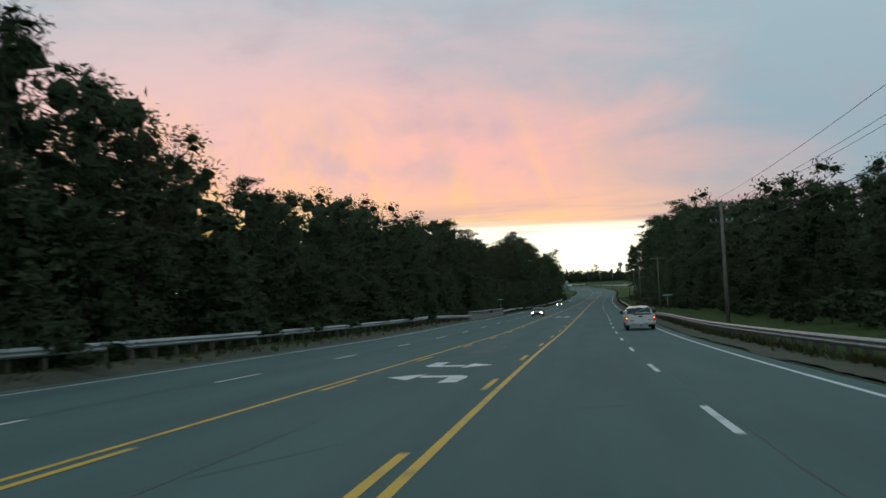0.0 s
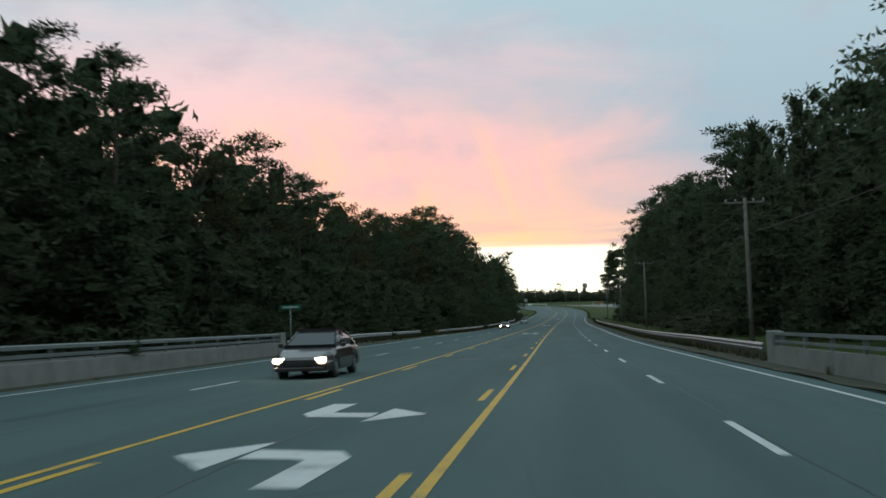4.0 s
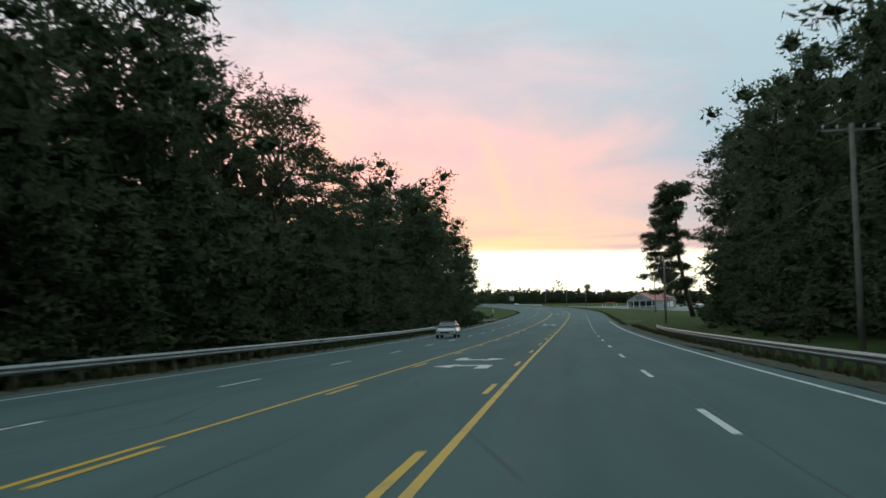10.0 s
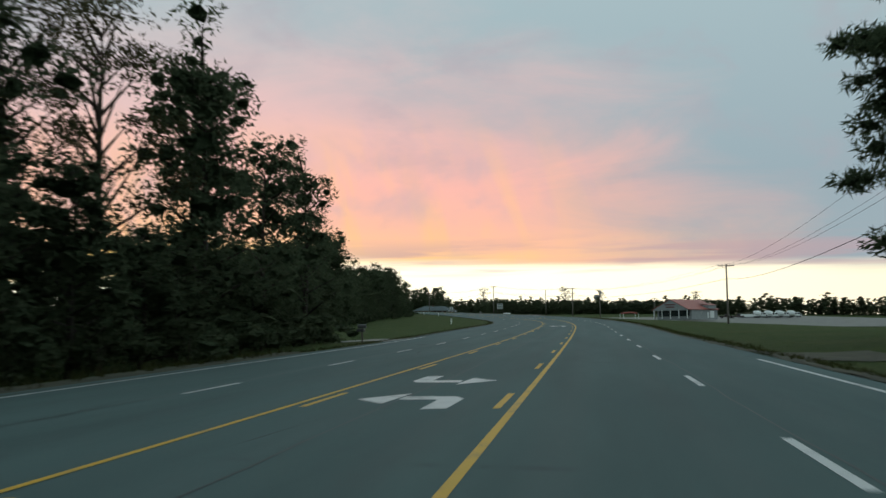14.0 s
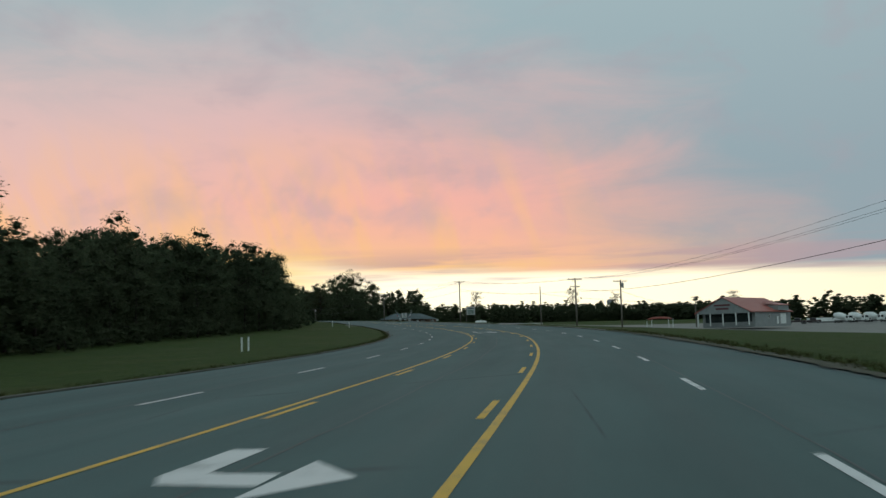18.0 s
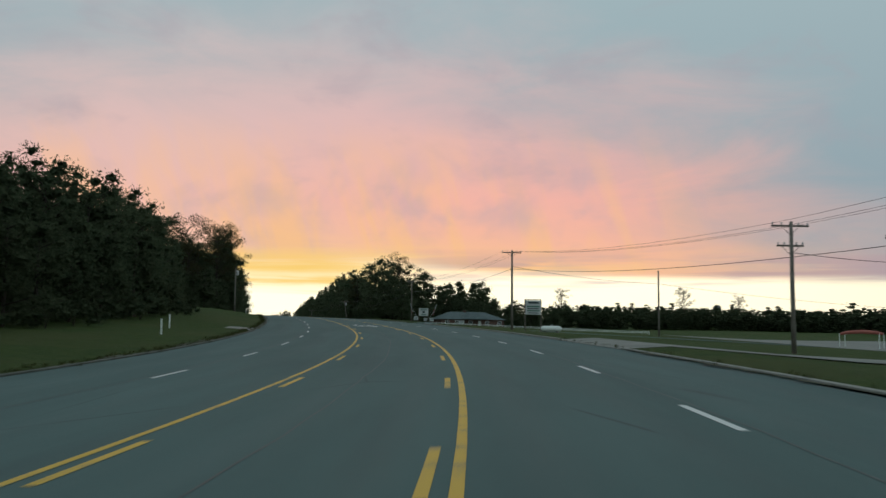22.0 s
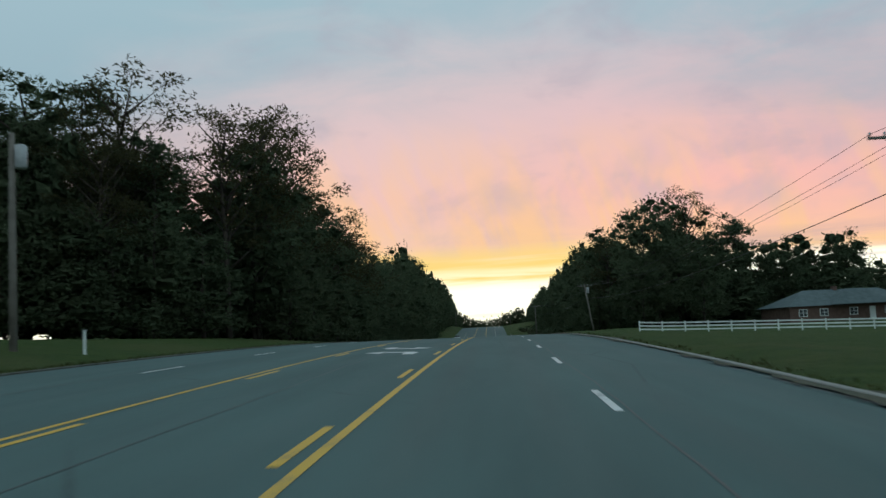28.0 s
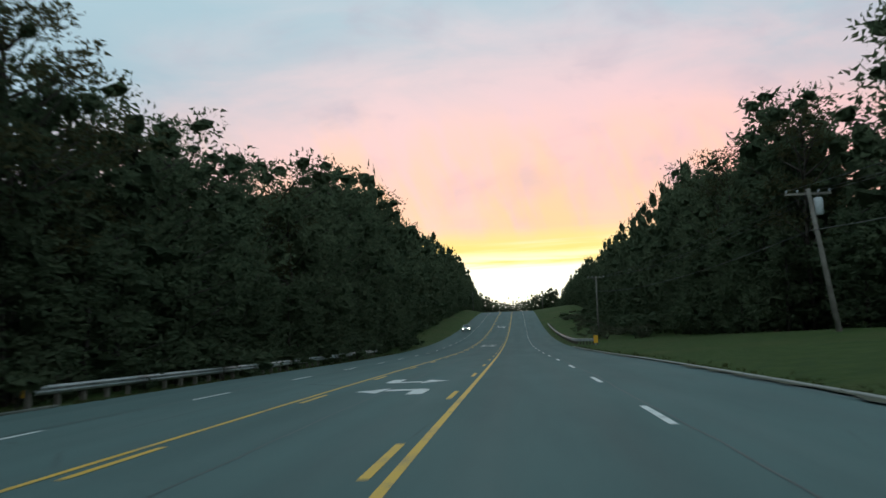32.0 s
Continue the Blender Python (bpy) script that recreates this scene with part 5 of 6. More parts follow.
def window(parent, x, z, w, h, m, mat=DARK_WINDOW, frame=WHITE_PAINT):
    """A window set in a wall that lies in the plane y = 0 of the pose m, seen from -y."""
    f = bmesh.new()
    xs = (x, x + 0.09, x + w / 2 - 0.03, x + w / 2 + 0.03, x + w - 0.09, x + w)
    zs = (z, z + 0.09, z + h / 2 - 0.025, z + h / 2 + 0.025, z + h - 0.09, z + h)
    v = [[f.verts.new((a, -0.07, b)) for b in zs] for a in xs]
    for i in range(5):
        for k in range(5):
            if i % 2 == 0 or k % 2 == 0:
                f.faces.new((v[i][k], v[i + 1][k], v[i + 1][k + 1], v[i][k + 1]))
    r = bmesh.ops.extrude_face_region(f, geom=f.faces[:])
    bmesh.ops.translate(f, verts=[q for q in r["geom"] if isinstance(q, bmesh.types.BMVert)], vec=(0, 0.1, 0))
    o = part("window", f, frame, parent)
    o.matrix_basis = m
    part("pane", boxed(x + 0.05, -0.03, z + 0.05, x + w - 0.05, 0.01, z + h - 0.05), mat, o)
    return o


def shop():
    m = Matrix.Translation((51.8, 752.0, ramp(738, AHEAD, RZ) - 2.5)) @ pose(0, 0, 0, 0, 0, -40.3) @ Matrix.Diagonal((0.8, 0.8, 0.8, 1))
    ob = thing("roadside_shop", "pale roadside shop with a red metal roof and front porch", "shop", m)
    w, d, eave, ridge = 18.0, 22.0, 3.1, 7.6
    part("wall", gable(bmesh.new(), w, d, eave, ridge - 0.1), CREAM, ob)
    roof = part("roof", roof_slab(roof_slab(bmesh.new(), ((w / 2, -3.6, ridge), (w / 2, d + 0.5, ridge)), ((-0.7, -3.6, eave - 0.25), (-0.7, d + 0.5, eave - 0.25))), ((w / 2, -3.6, ridge), (w / 2, d + 0.5, ridge)), ((w + 0.7, -3.6, eave - 0.25), (w + 0.7, d + 0.5, eave - 0.25))), RED_ROOF, ob, "red metal roof")
    for k in range(12):
        y = -3.3 + k * 2.0
        part("seam", roof_slab(bmesh.new(), ((w / 2, y, ridge + 0.17), (w / 2, y + 0.06, ridge + 0.17)), ((w + 0.7, y, eave - 0.08), (w + 0.7, y + 0.06, eave - 0.08)), 0.05), RED_ROOF, roof)
    # gable over the porch
    bm = bmesh.new()
    vs = [bm.verts.new(p) for p in ((0, -3.3, eave - 0.4), (w, -3.3, eave - 0.4), (w, -3.3, eave), (w / 2, -3.3, ridge - 0.15), (0, -3.3, eave))]
    bm.faces.new(vs)
    r = bmesh.ops.extrude_face_region(bm, geom=bm.faces[:])
    bmesh.ops.translate(bm, verts=[v for v in r["geom"] if isinstance(v, bmesh.types.BMVert)], vec=(0, 0.2, 0))
    part("porch_gable", bm, CREAM, ob)
    for x in (0.3, 4.6, 9.0, 13.4, 17.7):
        part("porch_post", boxed(x - 0.15, -3.3, -1.0, x + 0.15, -3.0, eave - 0.3, 0.02), WHITE_PAINT, ob)
    part("shop_front", boxed(1.0, -0.06, 0.0, 17.0, 0.05, 2.6), DARK_WINDOW, ob, "dark glazed shop front")
    for z, a, b in ((5.0, 6.2, 11.8), (3.9, 6.8, 11.2)):
        part("sign_lettering_bar", boxed(a, -3.4, z, b, -3.32, z + 0.5, 0.02), DULL_RED, ob, "red bar of unreadable sign lettering")
    side = Matrix.Translation((w, 0, 0)) @ pose(0, 0, 0, 0, 0, 90)
    window(ob, 8.0, 1.0, 1.1, 1.1, side)
    part("garage_door", boxed(w - 0.02, 15.5, -0.8, w + 0.06, 19.0, 2.4, 0.02), WHITE_PAINT, ob, "white roll-up garage door")
    part("door", boxed(w - 0.02, 13.2, -0.8, w + 0.06, 14.2, 1.6, 0.02), WHITE_PAINT, ob)
    # dormer on the side slope
    part("dormer", box(bmesh.new(), w - 3.2, 13.0, 3.4, w + 0.75, 19.6, 4.9, 0.03), CREAM, ob)
    part("dormer_roof", roof_slab(bmesh.new(), ((w - 4.4, 12.6, 6.0), (w - 4.4, 20.0, 6.0)), ((w + 1.1, 12.6, 4.9), (w + 1.1, 20.0, 4.9))), RED_ROOF, ob)


shop()


def white_house():
    p = on(816, -41.5)
    m = Matrix.Translation((-111.0, 786.0, p.z)) @ pose(0, 0, 0, 0, 0, 32) @ Matrix.Diagonal((0.92, 0.92, 0.95, 1))
    ob = thing("white_house", "small white gabled house with a dark shingle roof", "house", m)
    w, d, eave, ridge = 9.0, 13.5, 2.7, 6.3
    part("wall", gable(bmesh.new(), w, d, eave, ridge - 0.08), WHITE_PAINT, ob)
    part("roof", roof_slab(roof_slab(bmesh.new(), ((w / 2, -0.4, ridge), (w / 2, d + 0.4, ridge)), ((-0.5, -0.4, eave - 0.3), (-0.5, d + 0.4, eave - 0.3))), ((w / 2, -0.4, ridge), (w / 2, d + 0.4, ridge)), ((w + 0.5, -0.4, eave - 0.3), (w + 0.5, d + 0.4, eave - 0.3))), SHINGLE, ob, "dark grey shingle roof")
    front = Matrix.Translation((0, 0, 0))
    window(ob, 1.6, 0.7, 1.2, 1.4, front)
    window(ob, 5.6, 0.7, 1.2, 1.4, front)
    window(ob, 3.9, 3.5, 1.1, 1.1, front)
    side = Matrix.Translation((w, 0, 0)) @ pose(0, 0, 0, 0, 0, 90)
    window(ob, 1.2, 0.6, 1.0, 1.6, side)
    window(ob, 8.8, 0.6, 1.0, 1.6, side)
    part("porch_roof", roof_slab(bmesh.new(), ((w - 0.2, 2.6, 3.0), (w - 0.2, 13.0, 3.0)), ((w + 3.0, 2.6, 2.15), (w + 3.0, 13.0, 2.15))), SHINGLE, ob)
    for y in (2.9, 6.2, 9.5, 12.7):
        part("porch_post", boxed(w + 2.6, y - 0.08, -0.5, w + 2.76, y + 0.08, 2.2, 0.01), WHITE_PAINT, ob)
    part("porch_floor", boxed(w, 2.6, -0.8, w + 3.0, 13.0, 0.15, 0.02), CONCRETE, ob)
    part("door", boxed(w - 0.02, 6.6, 0.15, w + 0.05, 7.5, 2.15, 0.01), SIGN_INK, ob)
    part("chimney", boxed(w / 2 + 1.2, 9.0, 4.2, w / 2 + 1.9, 9.7, 7.0, 0.02), BRICK_WALL, ob)
    for i, (x, y) in enumerate(((-0.2, -0.9), (1.4, -1.0), (3.0, -0.9), (4.6, -1.0), (w + 3.4, 4.2), (w + 3.4, 6.0), (w + 3.5, 8.6))):
        q = m @ Vector((x, y, 0))
        c = copy_thing(PATTERNS["shrub", i % 2][0], Matrix.LocRotScale(q, Euler((0, 0, i)), (0.45, 0.45, 0.45)))
        tagged(c, "small clipped shrub beside the white house", "shrub", "shrubs round the white house")


white_house()


def hipped(bm, w, d, eave, ridge, over=0.6):
    z = eave
    a = [bm.verts.new(p) for p in ((-over, -over, z), (w + over, -over, z), (w + over, d + over, z), (-over, d + over, z))]
    b = [bm.verts.new((d / 2, d / 2, ridge)), bm.verts.new((w - d / 2, d / 2, ridge))]
    bm.faces.new((a[0], a[1], b[1], b[0]))
    bm.faces.new((a[1], a[2], b[1]))
    bm.faces.new((a[2], a[3], b[0], b[1]))
    bm.faces.new((a[3], a[0], b[0]))
    bm.faces.new(list(reversed(a)))
    return bm


def ranch_house():
    p = on(918, 48.5)
    m = Matrix.Translation(p) @ pose(0, 0, 0, 0, 0, 26 + 8)
    ob = thing("ranch_house", "low brick ranch house with a grey hipped roof", "house", m)
    w, d = 23.0, 10.0
    part("wall", boxed(0, 0, -1.5, w, d, 2.5), BRICK_WALL, ob)
    part("roof", hipped(bmesh.new(), w, d, 2.45, 5.1), GREY_ROOF, ob, "grey-green hipped roof")
    part("front_gable_roof", hipped(bmesh.new(), 9.0, 6.0, 2.5, 5.0, 0.4), GREY_ROOF, ob).location = (7.0, -2.0, 0.02)
    part("chimney", boxed(w / 2 - 1.4, d / 2 - 0.4, 4.4, w / 2 - 0.7, d / 2 + 0.4, 5.6, 0.02), BRICK_WALL, ob)
    for x in (1.5, 5.0, 10.0, 16.0, 20.5):
        window(ob, x, 0.8, 1.4, 1.2, Matrix())
    part("door", boxed(13.4, -0.05, 0.0, 14.4, 0.03, 2.05, 0.01), WHITE_PAINT, ob)


ranch_house()


def far_house():
    p = on(480, 35)
    m = Matrix.Translation(p) @ pose(0, 0, 0, 0, 0, -12)
    ob = thing("grey_cottage", "pale cottage with a dark gabled roof behind the pine", "house", m)
    w, d, eave, ridge = 8.0, 11.0, 2.8, 5.6
    part("wall", gable(bmesh.new(), w, d, eave, ridge - 0.08), WHITE_PAINT, ob)
    part("roof", roof_slab(roof_slab(bmesh.new(), ((w / 2, -0.5, ridge), (w / 2, d + 0.4, ridge)), ((-0.7, -0.5, eave - 0.4), (-0.7, d + 0.4, eave - 0.4))), ((w / 2, -0.5, ridge), (w / 2, d + 0.4, ridge)), ((w + 0.7, -0.5, eave - 0.4), (w + 0.7, d + 0.4, eave - 0.4))), SHINGLE, ob, "dark shingle roof")
    window(ob, 1.4, 0.8, 1.2, 1.3, Matrix())
    window(ob, 5.2, 0.8, 1.2, 1.3, Matrix())
    window(ob, 3.5, 3.6, 0.9, 0.9, Matrix())


far_house()


# ---- signs ----
def board_sign(name, label, s, lat, turn, w, z0, z1, post_h, bars, back=SIGN_WHITE, head=None):
    ob = thing(name, label, "sign", facing(s, lat, turn))
    for x in (-w / 2, w / 2):
        part("post", boxed(x - 0.06, -0.06, -0.5, x + 0.06, 0.06, post_h, 0.01), POST_WOOD, ob)
    b = part("board", boxed(-w / 2 + 0.04, -0.10, z0, w / 2 - 0.04, -0.05, z1, 0.01), back, ob)
    for x0, za, x1, zb, mat in bars:
        part("lettering_bar", boxed(x0, -0.125, za, x1, -0.104, zb), mat, b)
    if head:
        part("header", boxed(-w / 2, -0.09, z1 + 0.06, w / 2, 0.05, z1 + 0.14, 0.01), head, ob)
    return ob


board_sign("roadside_sign", "white roadside board with rows of unreadable lettering on two posts", 729.0, 22.0, 4, 2.2, 2.2, 4.05, 4.15,
           [(-0.7, 3.62, 0.75, 3.85, SIGN_INK), (-0.85, 3.15, 0.85, 3.3, SIGN_GREEN), (-0.8, 2.9, 0.8, 3.02, SIGN_INK), (-0.85, 2.62, 0.85, 2.74, SIGN_GREEN), (-0.7, 2.36, 0.7, 2.46, SIGN_INK)], head=POST_WOOD)
board_sign("property_sign", "white square sign with a dark emblem and bars of lettering", 753.5, 11.9, 3, 1.5, 0.95, 2.1, 2.15,
           [(-0.5, 1.82, 0.5, 1.94, SIGN_GREEN), (-0.16, 1.44, 0.16, 1.7, SIGN_INK), (-0.28, 1.40, 0.28, 1.46, SIGN_INK), (-0.4, 1.12, 0.4, 1.22, SIGN_GREEN)])


def yard_sign(s, lat, turn, w, h, label):
    ob = thing("yard_sign", label, "sign", facing(s, lat, turn), "small yard signs")
    for x in (-w * 0.35, w * 0.35):
        part("stake", tubes("stake", [([(x, 0, -0.3), (x, 0, 0.25 + h * 0.5)], [0.012, 0.012])], DARK_STEEL, 5), DARK_STEEL, ob)
    b = part("board", boxed(-w / 2, -0.02, 0.25, w / 2, 0.02, 0.25 + h, 0.01), SIGN_WHITE, ob)
    part("lettering_bar", boxed(-w * 0.35, -0.028, 0.25 + h * 0.55, w * 0.35, -0.021, 0.25 + h * 0.7), SIGN_INK, b)
    part("lettering_bar", boxed(-w * 0.28, -0.028, 0.25 + h * 0.28, w * 0.28, -0.021, 0.25 + h * 0.4), SIGN_GREEN, b)


yard_sign(751.5, 10.4, 4, 0.65, 0.5, "small white yard sign staked in the lawn")
yard_sign(751.5, 12.8, 4, 0.65, 0.5, "small white yard sign staked in the lawn")
yard_sign(753.0, 12.1, 4, 0.5, 0.4, "small white yard sign staked before the property sign")
yard_sign(713.0, 9.2, 10, 0.65, 0.36, "low white yard sign staked beside the kerb")


def flag(s, lat, lean, label, cols):
    ob = thing("flag", label, "flag", facing(s, lat, 3), "flags beside the property sign")
    part("staff", tubes("staff", [([(0, 0, 0.6), (lean * 1.25, 0, 2.75)], [0.018, 0.014])], WHITE_PAINT, 6), WHITE_PAINT, ob)
    for i, c in enumerate(cols):
        vs, fs = [], []
        for k in range(7):
            x = lean * (1.2 - 0.115 * k)
            for z in (0.0, 1.0):
                vs.append((x - lean * 0.12 * z, 0.05 * math.sin(k * 1.4) + 0.02, 2.66 - 0.20 * k - (0.25 * (i + z)) - 0.05 * math.sin(k)))
        for k in range(6):
            fs.append((2 * k, 2 * k + 1, 2 * k + 3, 2 * k + 2))
        part("flag_stripe", mesh_of("flag_stripe", vs, fs, c), c, ob)


flag(753.7, 11.0, -1, "small drooping flag with dark and pale stripes", (SIGN_BLUE, SIGN_WHITE, SIGN_RED))
flag(753.7, 12.8, 1, "small drooping flag with red and pale stripes", (SIGN_RED, SIGN_WHITE, SIGN_RED))


def propane_tank():
    ob = thing("propane_tank", "white horizontal gas tank with rounded ends in the grass", "gas tank", facing(727.5, 24.0, 6))
    prof = [(-1.45, 0.05), (-1.38, 0.22), (-1.2, 0.33), (-1.0, 0.36), (1.0, 0.36), (1.2, 0.33), (1.38, 0.22), (1.45, 0.05)]
    part("tank", tubes("tank", [([(x, 0, 0.5) for x, r in prof], [r for x, r in prof])], WHITE_PAINT, 16), WHITE_PAINT, ob)
    for x in (-0.8, 0.8):
        part("foot", boxed(x - 0.1, -0.3, -0.3, x + 0.1, 0.3, 0.2, 0.02), CONCRETE, ob)
    part("valve_dome", tubes("valve_dome", [([(0, 0, 0.84), (0, 0, 0.95), (0, 0, 1.0)], [0.12, 0.12, 0.06])], WHITE_PAINT, 10), WHITE_PAINT, ob)


propane_tank()


def street_name(s, lat, label):
    ob = thing("street_name_sign", label, "sign", facing(s, lat, 0))
    part("post", tubes("post", [([(0, 0, -0.4), (0, 0, 2.55)], [0.03, 0.03])], STEEL, 8), STEEL, ob)
    b = part("plate", boxed(-0.62, -0.015, 2.3, 0.62, 0.015, 2.56, 0.008), SIGN_GREEN, ob, "green street-name plate")
    part("lettering_bar", boxed(-0.45, -0.022, 2.39, 0.45, -0.016, 2.47), SIGN_WHITE, b)


street_name(111.5, 10.4, "green street-name sign on a steel post")
street_name(163.0, -13.9, "green creek-name sign on a steel post")


def mailbox(s, lat, turn):
    ob = thing("mailbox", "dark mailbox on a wooden post beside a driveway", "mailbox", facing(s, lat, turn))
    part("post", boxed(-0.06, -0.06, -0.4, 0.06, 0.06, 1.0, 0.01), POST_WOOD, ob)
    prof = [(-0.12, 0.0), (0.12, 0.0), (0.12, 0.14), (0.085, 0.225), (0.0, 0.26), (-0.085, 0.225), (-0.12, 0.14)]
    vs = [(x, y, 1.0 + z) for y in (-0.28, 0.28) for x, z in prof]
    fs = [tuple(range(6, -1, -1)), tuple(range(7, 14))] + [(i, (i + 1) % 7, 7 + (i + 1) % 7, 7 + i) for i in range(7)]
    part("box", mesh_of("box", vs, fs, DARK_STEEL), DARK_STEEL, ob)
    part("newspaper_tube", boxed(-0.5, -0.25, 0.75, -0.2, 0.25, 0.95, 0.03), DARK_STEEL, ob)


mailbox(455.5, -13.9, 90)
mailbox(1010.0, -14.5, 90)


def marker_post(s, lat, label, h=0.95):
    ob = thing("marker_post", label, "marker post", facing(s, lat), "cable marker posts")
    part("post", boxed(-0.05, -0.05, -0.3, 0.05, 0.05, h, 0.015), WHITE_PAINT, ob)
    part("cap", boxed(-0.06, -0.06, h, 0.06, 0.06, h + 0.06, 0.015), SIGN_WHITE, ob)


for s, lat in ((570, -20.2), (571.5, -20.1), (680, -17.8), (667, -16.0), (803, -14.8)):
    marker_post(s, lat, "short white cable marker post in the grass")

# yellow object marker at the guardrail's end
ob = thing("object_marker", "bright yellow object marker panel at a guardrail end", "road sign", facing(977.0, 10.0))
part("panel", boxed(-0.22, -0.03, 0.25, 0.22, 0.0, 1.05, 0.01), MARKER_YELLOW, ob)
part("post", boxed(-0.05, 0.0, -0.4, 0.05, 0.07, 1.0, 0.01), STEEL, ob)
for s, lat in ((238.0, -15.4), (904.0, -14.6)):
    ob = thing("object_marker", "faded orange object marker at a guardrail end", "road sign", facing(s, lat))
    part("panel", boxed(-0.15, -0.03, 0.35, 0.15, 0.0, 0.75, 0.01), MARKER_YELLOW, ob)
    part("post", boxed(-0.04, 0.0, -0.4, 0.04, 0.07, 0.7, 0.01), STEEL, ob)


# ---- white rail fence ----
def rail_fence(points, label):
    ob = thing("rail_fence", label, "fence")
    post = None
    pts = [Vector(p) for p in points]
    n = len(pts)
    for i, p in enumerate(pts):
        if post is None:
            post = part("post", boxed(-0.07, -0.07, -0.5, 0.07, 0.07, 1.25, 0.012), WHITE_PAINT, ob)
            q = post
        else:
            q = new("post", post.data)
            q.parent = ob
        q.location = p
        if i + 1 < n:
            d = pts[i + 1] - p
            for z in (0.35, 0.72, 1.08):
                bm = boxed(-0.02, 0, z - 0.075, 0.02, d.length, z + 0.075)
                r = part("rail", bm, WHITE_PAINT, ob)
                r.matrix_basis = Matrix.Translation(p) @ d.to_track_quat("Y", "Z").to_matrix().to_4x4()
    return ob


rail_fence([on(870 - 0.10 * i * 2.4, 17.5 + 2.4 * i) for i in range(34)], "white three-rail board fence across the lawn")



# ---- vehicles ----
def glossy(name, c, rough=0.3, metal=0.0, coat=0.6):
    return surface(name, tuple(x * 0.9 for x in c), c, rough, 0.7, 20, 0.0, metal, coat)


def lamp_mat(name, c, power):
    m = bpy.data.materials.new(name)
    m.use_nodes = True
    p = m.node_tree.nodes["Principled BSDF"]
    p.inputs["Base Color"].default_value = (*c, 1)
    p.inputs["Roughness"].default_value = 0.2
    p.inputs["Emission Color"].default_value = (*c, 1)
    p.inputs["Emission Strength"].default_value = power
    return m


TRUCK_WHITE = glossy("white_car_paint", (0.70, 0.73, 0.73))
CAR_DARK = glossy("dark_car_paint", (0.035, 0.02, 0.02))
CAR_SILVER = glossy("silver_car_paint", (0.30, 0.33, 0.34), 0.3, 0.5)
CAR_GLASS = surface("car_glass", (0.015, 0.02, 0.022), (0.03, 0.04, 0.045), 0.06, 0.5, 5, 0.0)
HEADLIGHT = lamp_mat("lit_headlight", (1.0, 0.78, 0.50), 18.0)
TAIL_LIT = lamp_mat("lit_tail_lamp", (0.75, 0.02, 0.02), 0.22)
TAIL_GLOW = lamp_mat("tail_lamp_bulb", (1.0, 0.25, 0.05), 5.0)
SIGNAL_AMBER = lamp_mat("amber_lamp", (1.0, 0.55, 0.1), 2.5)
SIGNAL_GREEN = lamp_mat("green_signal", (0.1, 0.9, 0.5), 6.0)
CHROME = surface("dull_chrome", (0.45, 0.46, 0.47), (0.6, 0.6, 0.6), 0.25, 3, 30, 0.0, 0.9)
GREY_PLASTIC = surface("grey_plastic", (0.10, 0.11, 0.115), (0.16, 0.17, 0.175), 0.6, 4, 40, 0.05)


def loft(name, sections, mat, parent, label="", smooth=False):
    """Skins closed cross-sections: each a list of points; ends are capped."""
    vs, fs = [], []
    n = len(sections[0])
    for sec in sections:
        vs += sec
    for i in range(len(sections) - 1):
        for k in range(n):
            k2 = (k + 1) % n
            fs.append((i * n + k, i * n + k2, (i + 1) * n + k2, (i + 1) * n + k))
    fs.append(tuple(range(n - 1, -1, -1)))
    o = (len(sections) - 1) * n
    fs.append(tuple(o + k for k in range(n)))
    return part(name, mesh_of(name, vs, fs, mat, smooth), mat, parent, label)


def ring(y, hw, z0, z1, tuck=0.0, round_=0.08):
    """A car's cross-section at y: half width hw, from z0 to z1, narrower by tuck at the top."""
    return [(-hw + 0.05, y, z0), (-hw, y, z0 + 0.12), (-hw, y, (z0 + z1) / 2), (-hw + tuck, y, z1 - round_), (-hw + tuck + round_, y, z1), (hw - tuck - round_, y, z1), (hw - tuck, y, z1 - round_), (hw, y, (z0 + z1) / 2), (hw, y, z0 + 0.12), (hw - 0.05, y, z0)]


def wheel(parent, x, y, r=0.37, w=0.25):
    prof = [(-w / 2, r * 0.55), (-w / 2, r * 0.92), (-w / 2 + 0.03, r), (w / 2 - 0.03, r), (w / 2, r * 0.92), (w / 2, r * 0.55)]
    o = part("wheel", tubes("wheel", [([(x + a, y, r) for a, q in prof], [q for a, q in prof])], BLACK, 22), BLACK, parent)
    sx = -1 if x < 0 else 1
    rim = part("rim", tubes("rim", [([(x + sx * (w / 2 - 0.06), y, r), (x + sx * (w / 2 + 0.004), y, r), (x + sx * (w / 2 + 0.012), y, r)], [r * 0.52, r * 0.56, r * 0.2])], GREY_PLASTIC, 18), GREY_PLASTIC, o)
    for k in range(5):
        a = k * 1.2566
        p = boxed(-0.012, -0.04, r * 0.12, 0.012, 0.04, r * 0.5)
        q = part("spoke", p, CHROME, rim)
        q.matrix_basis = Matrix.Translation((x + sx * (w / 2 + 0.012), y, r)) @ Matrix.Rotation(a, 4, "X")
    return o


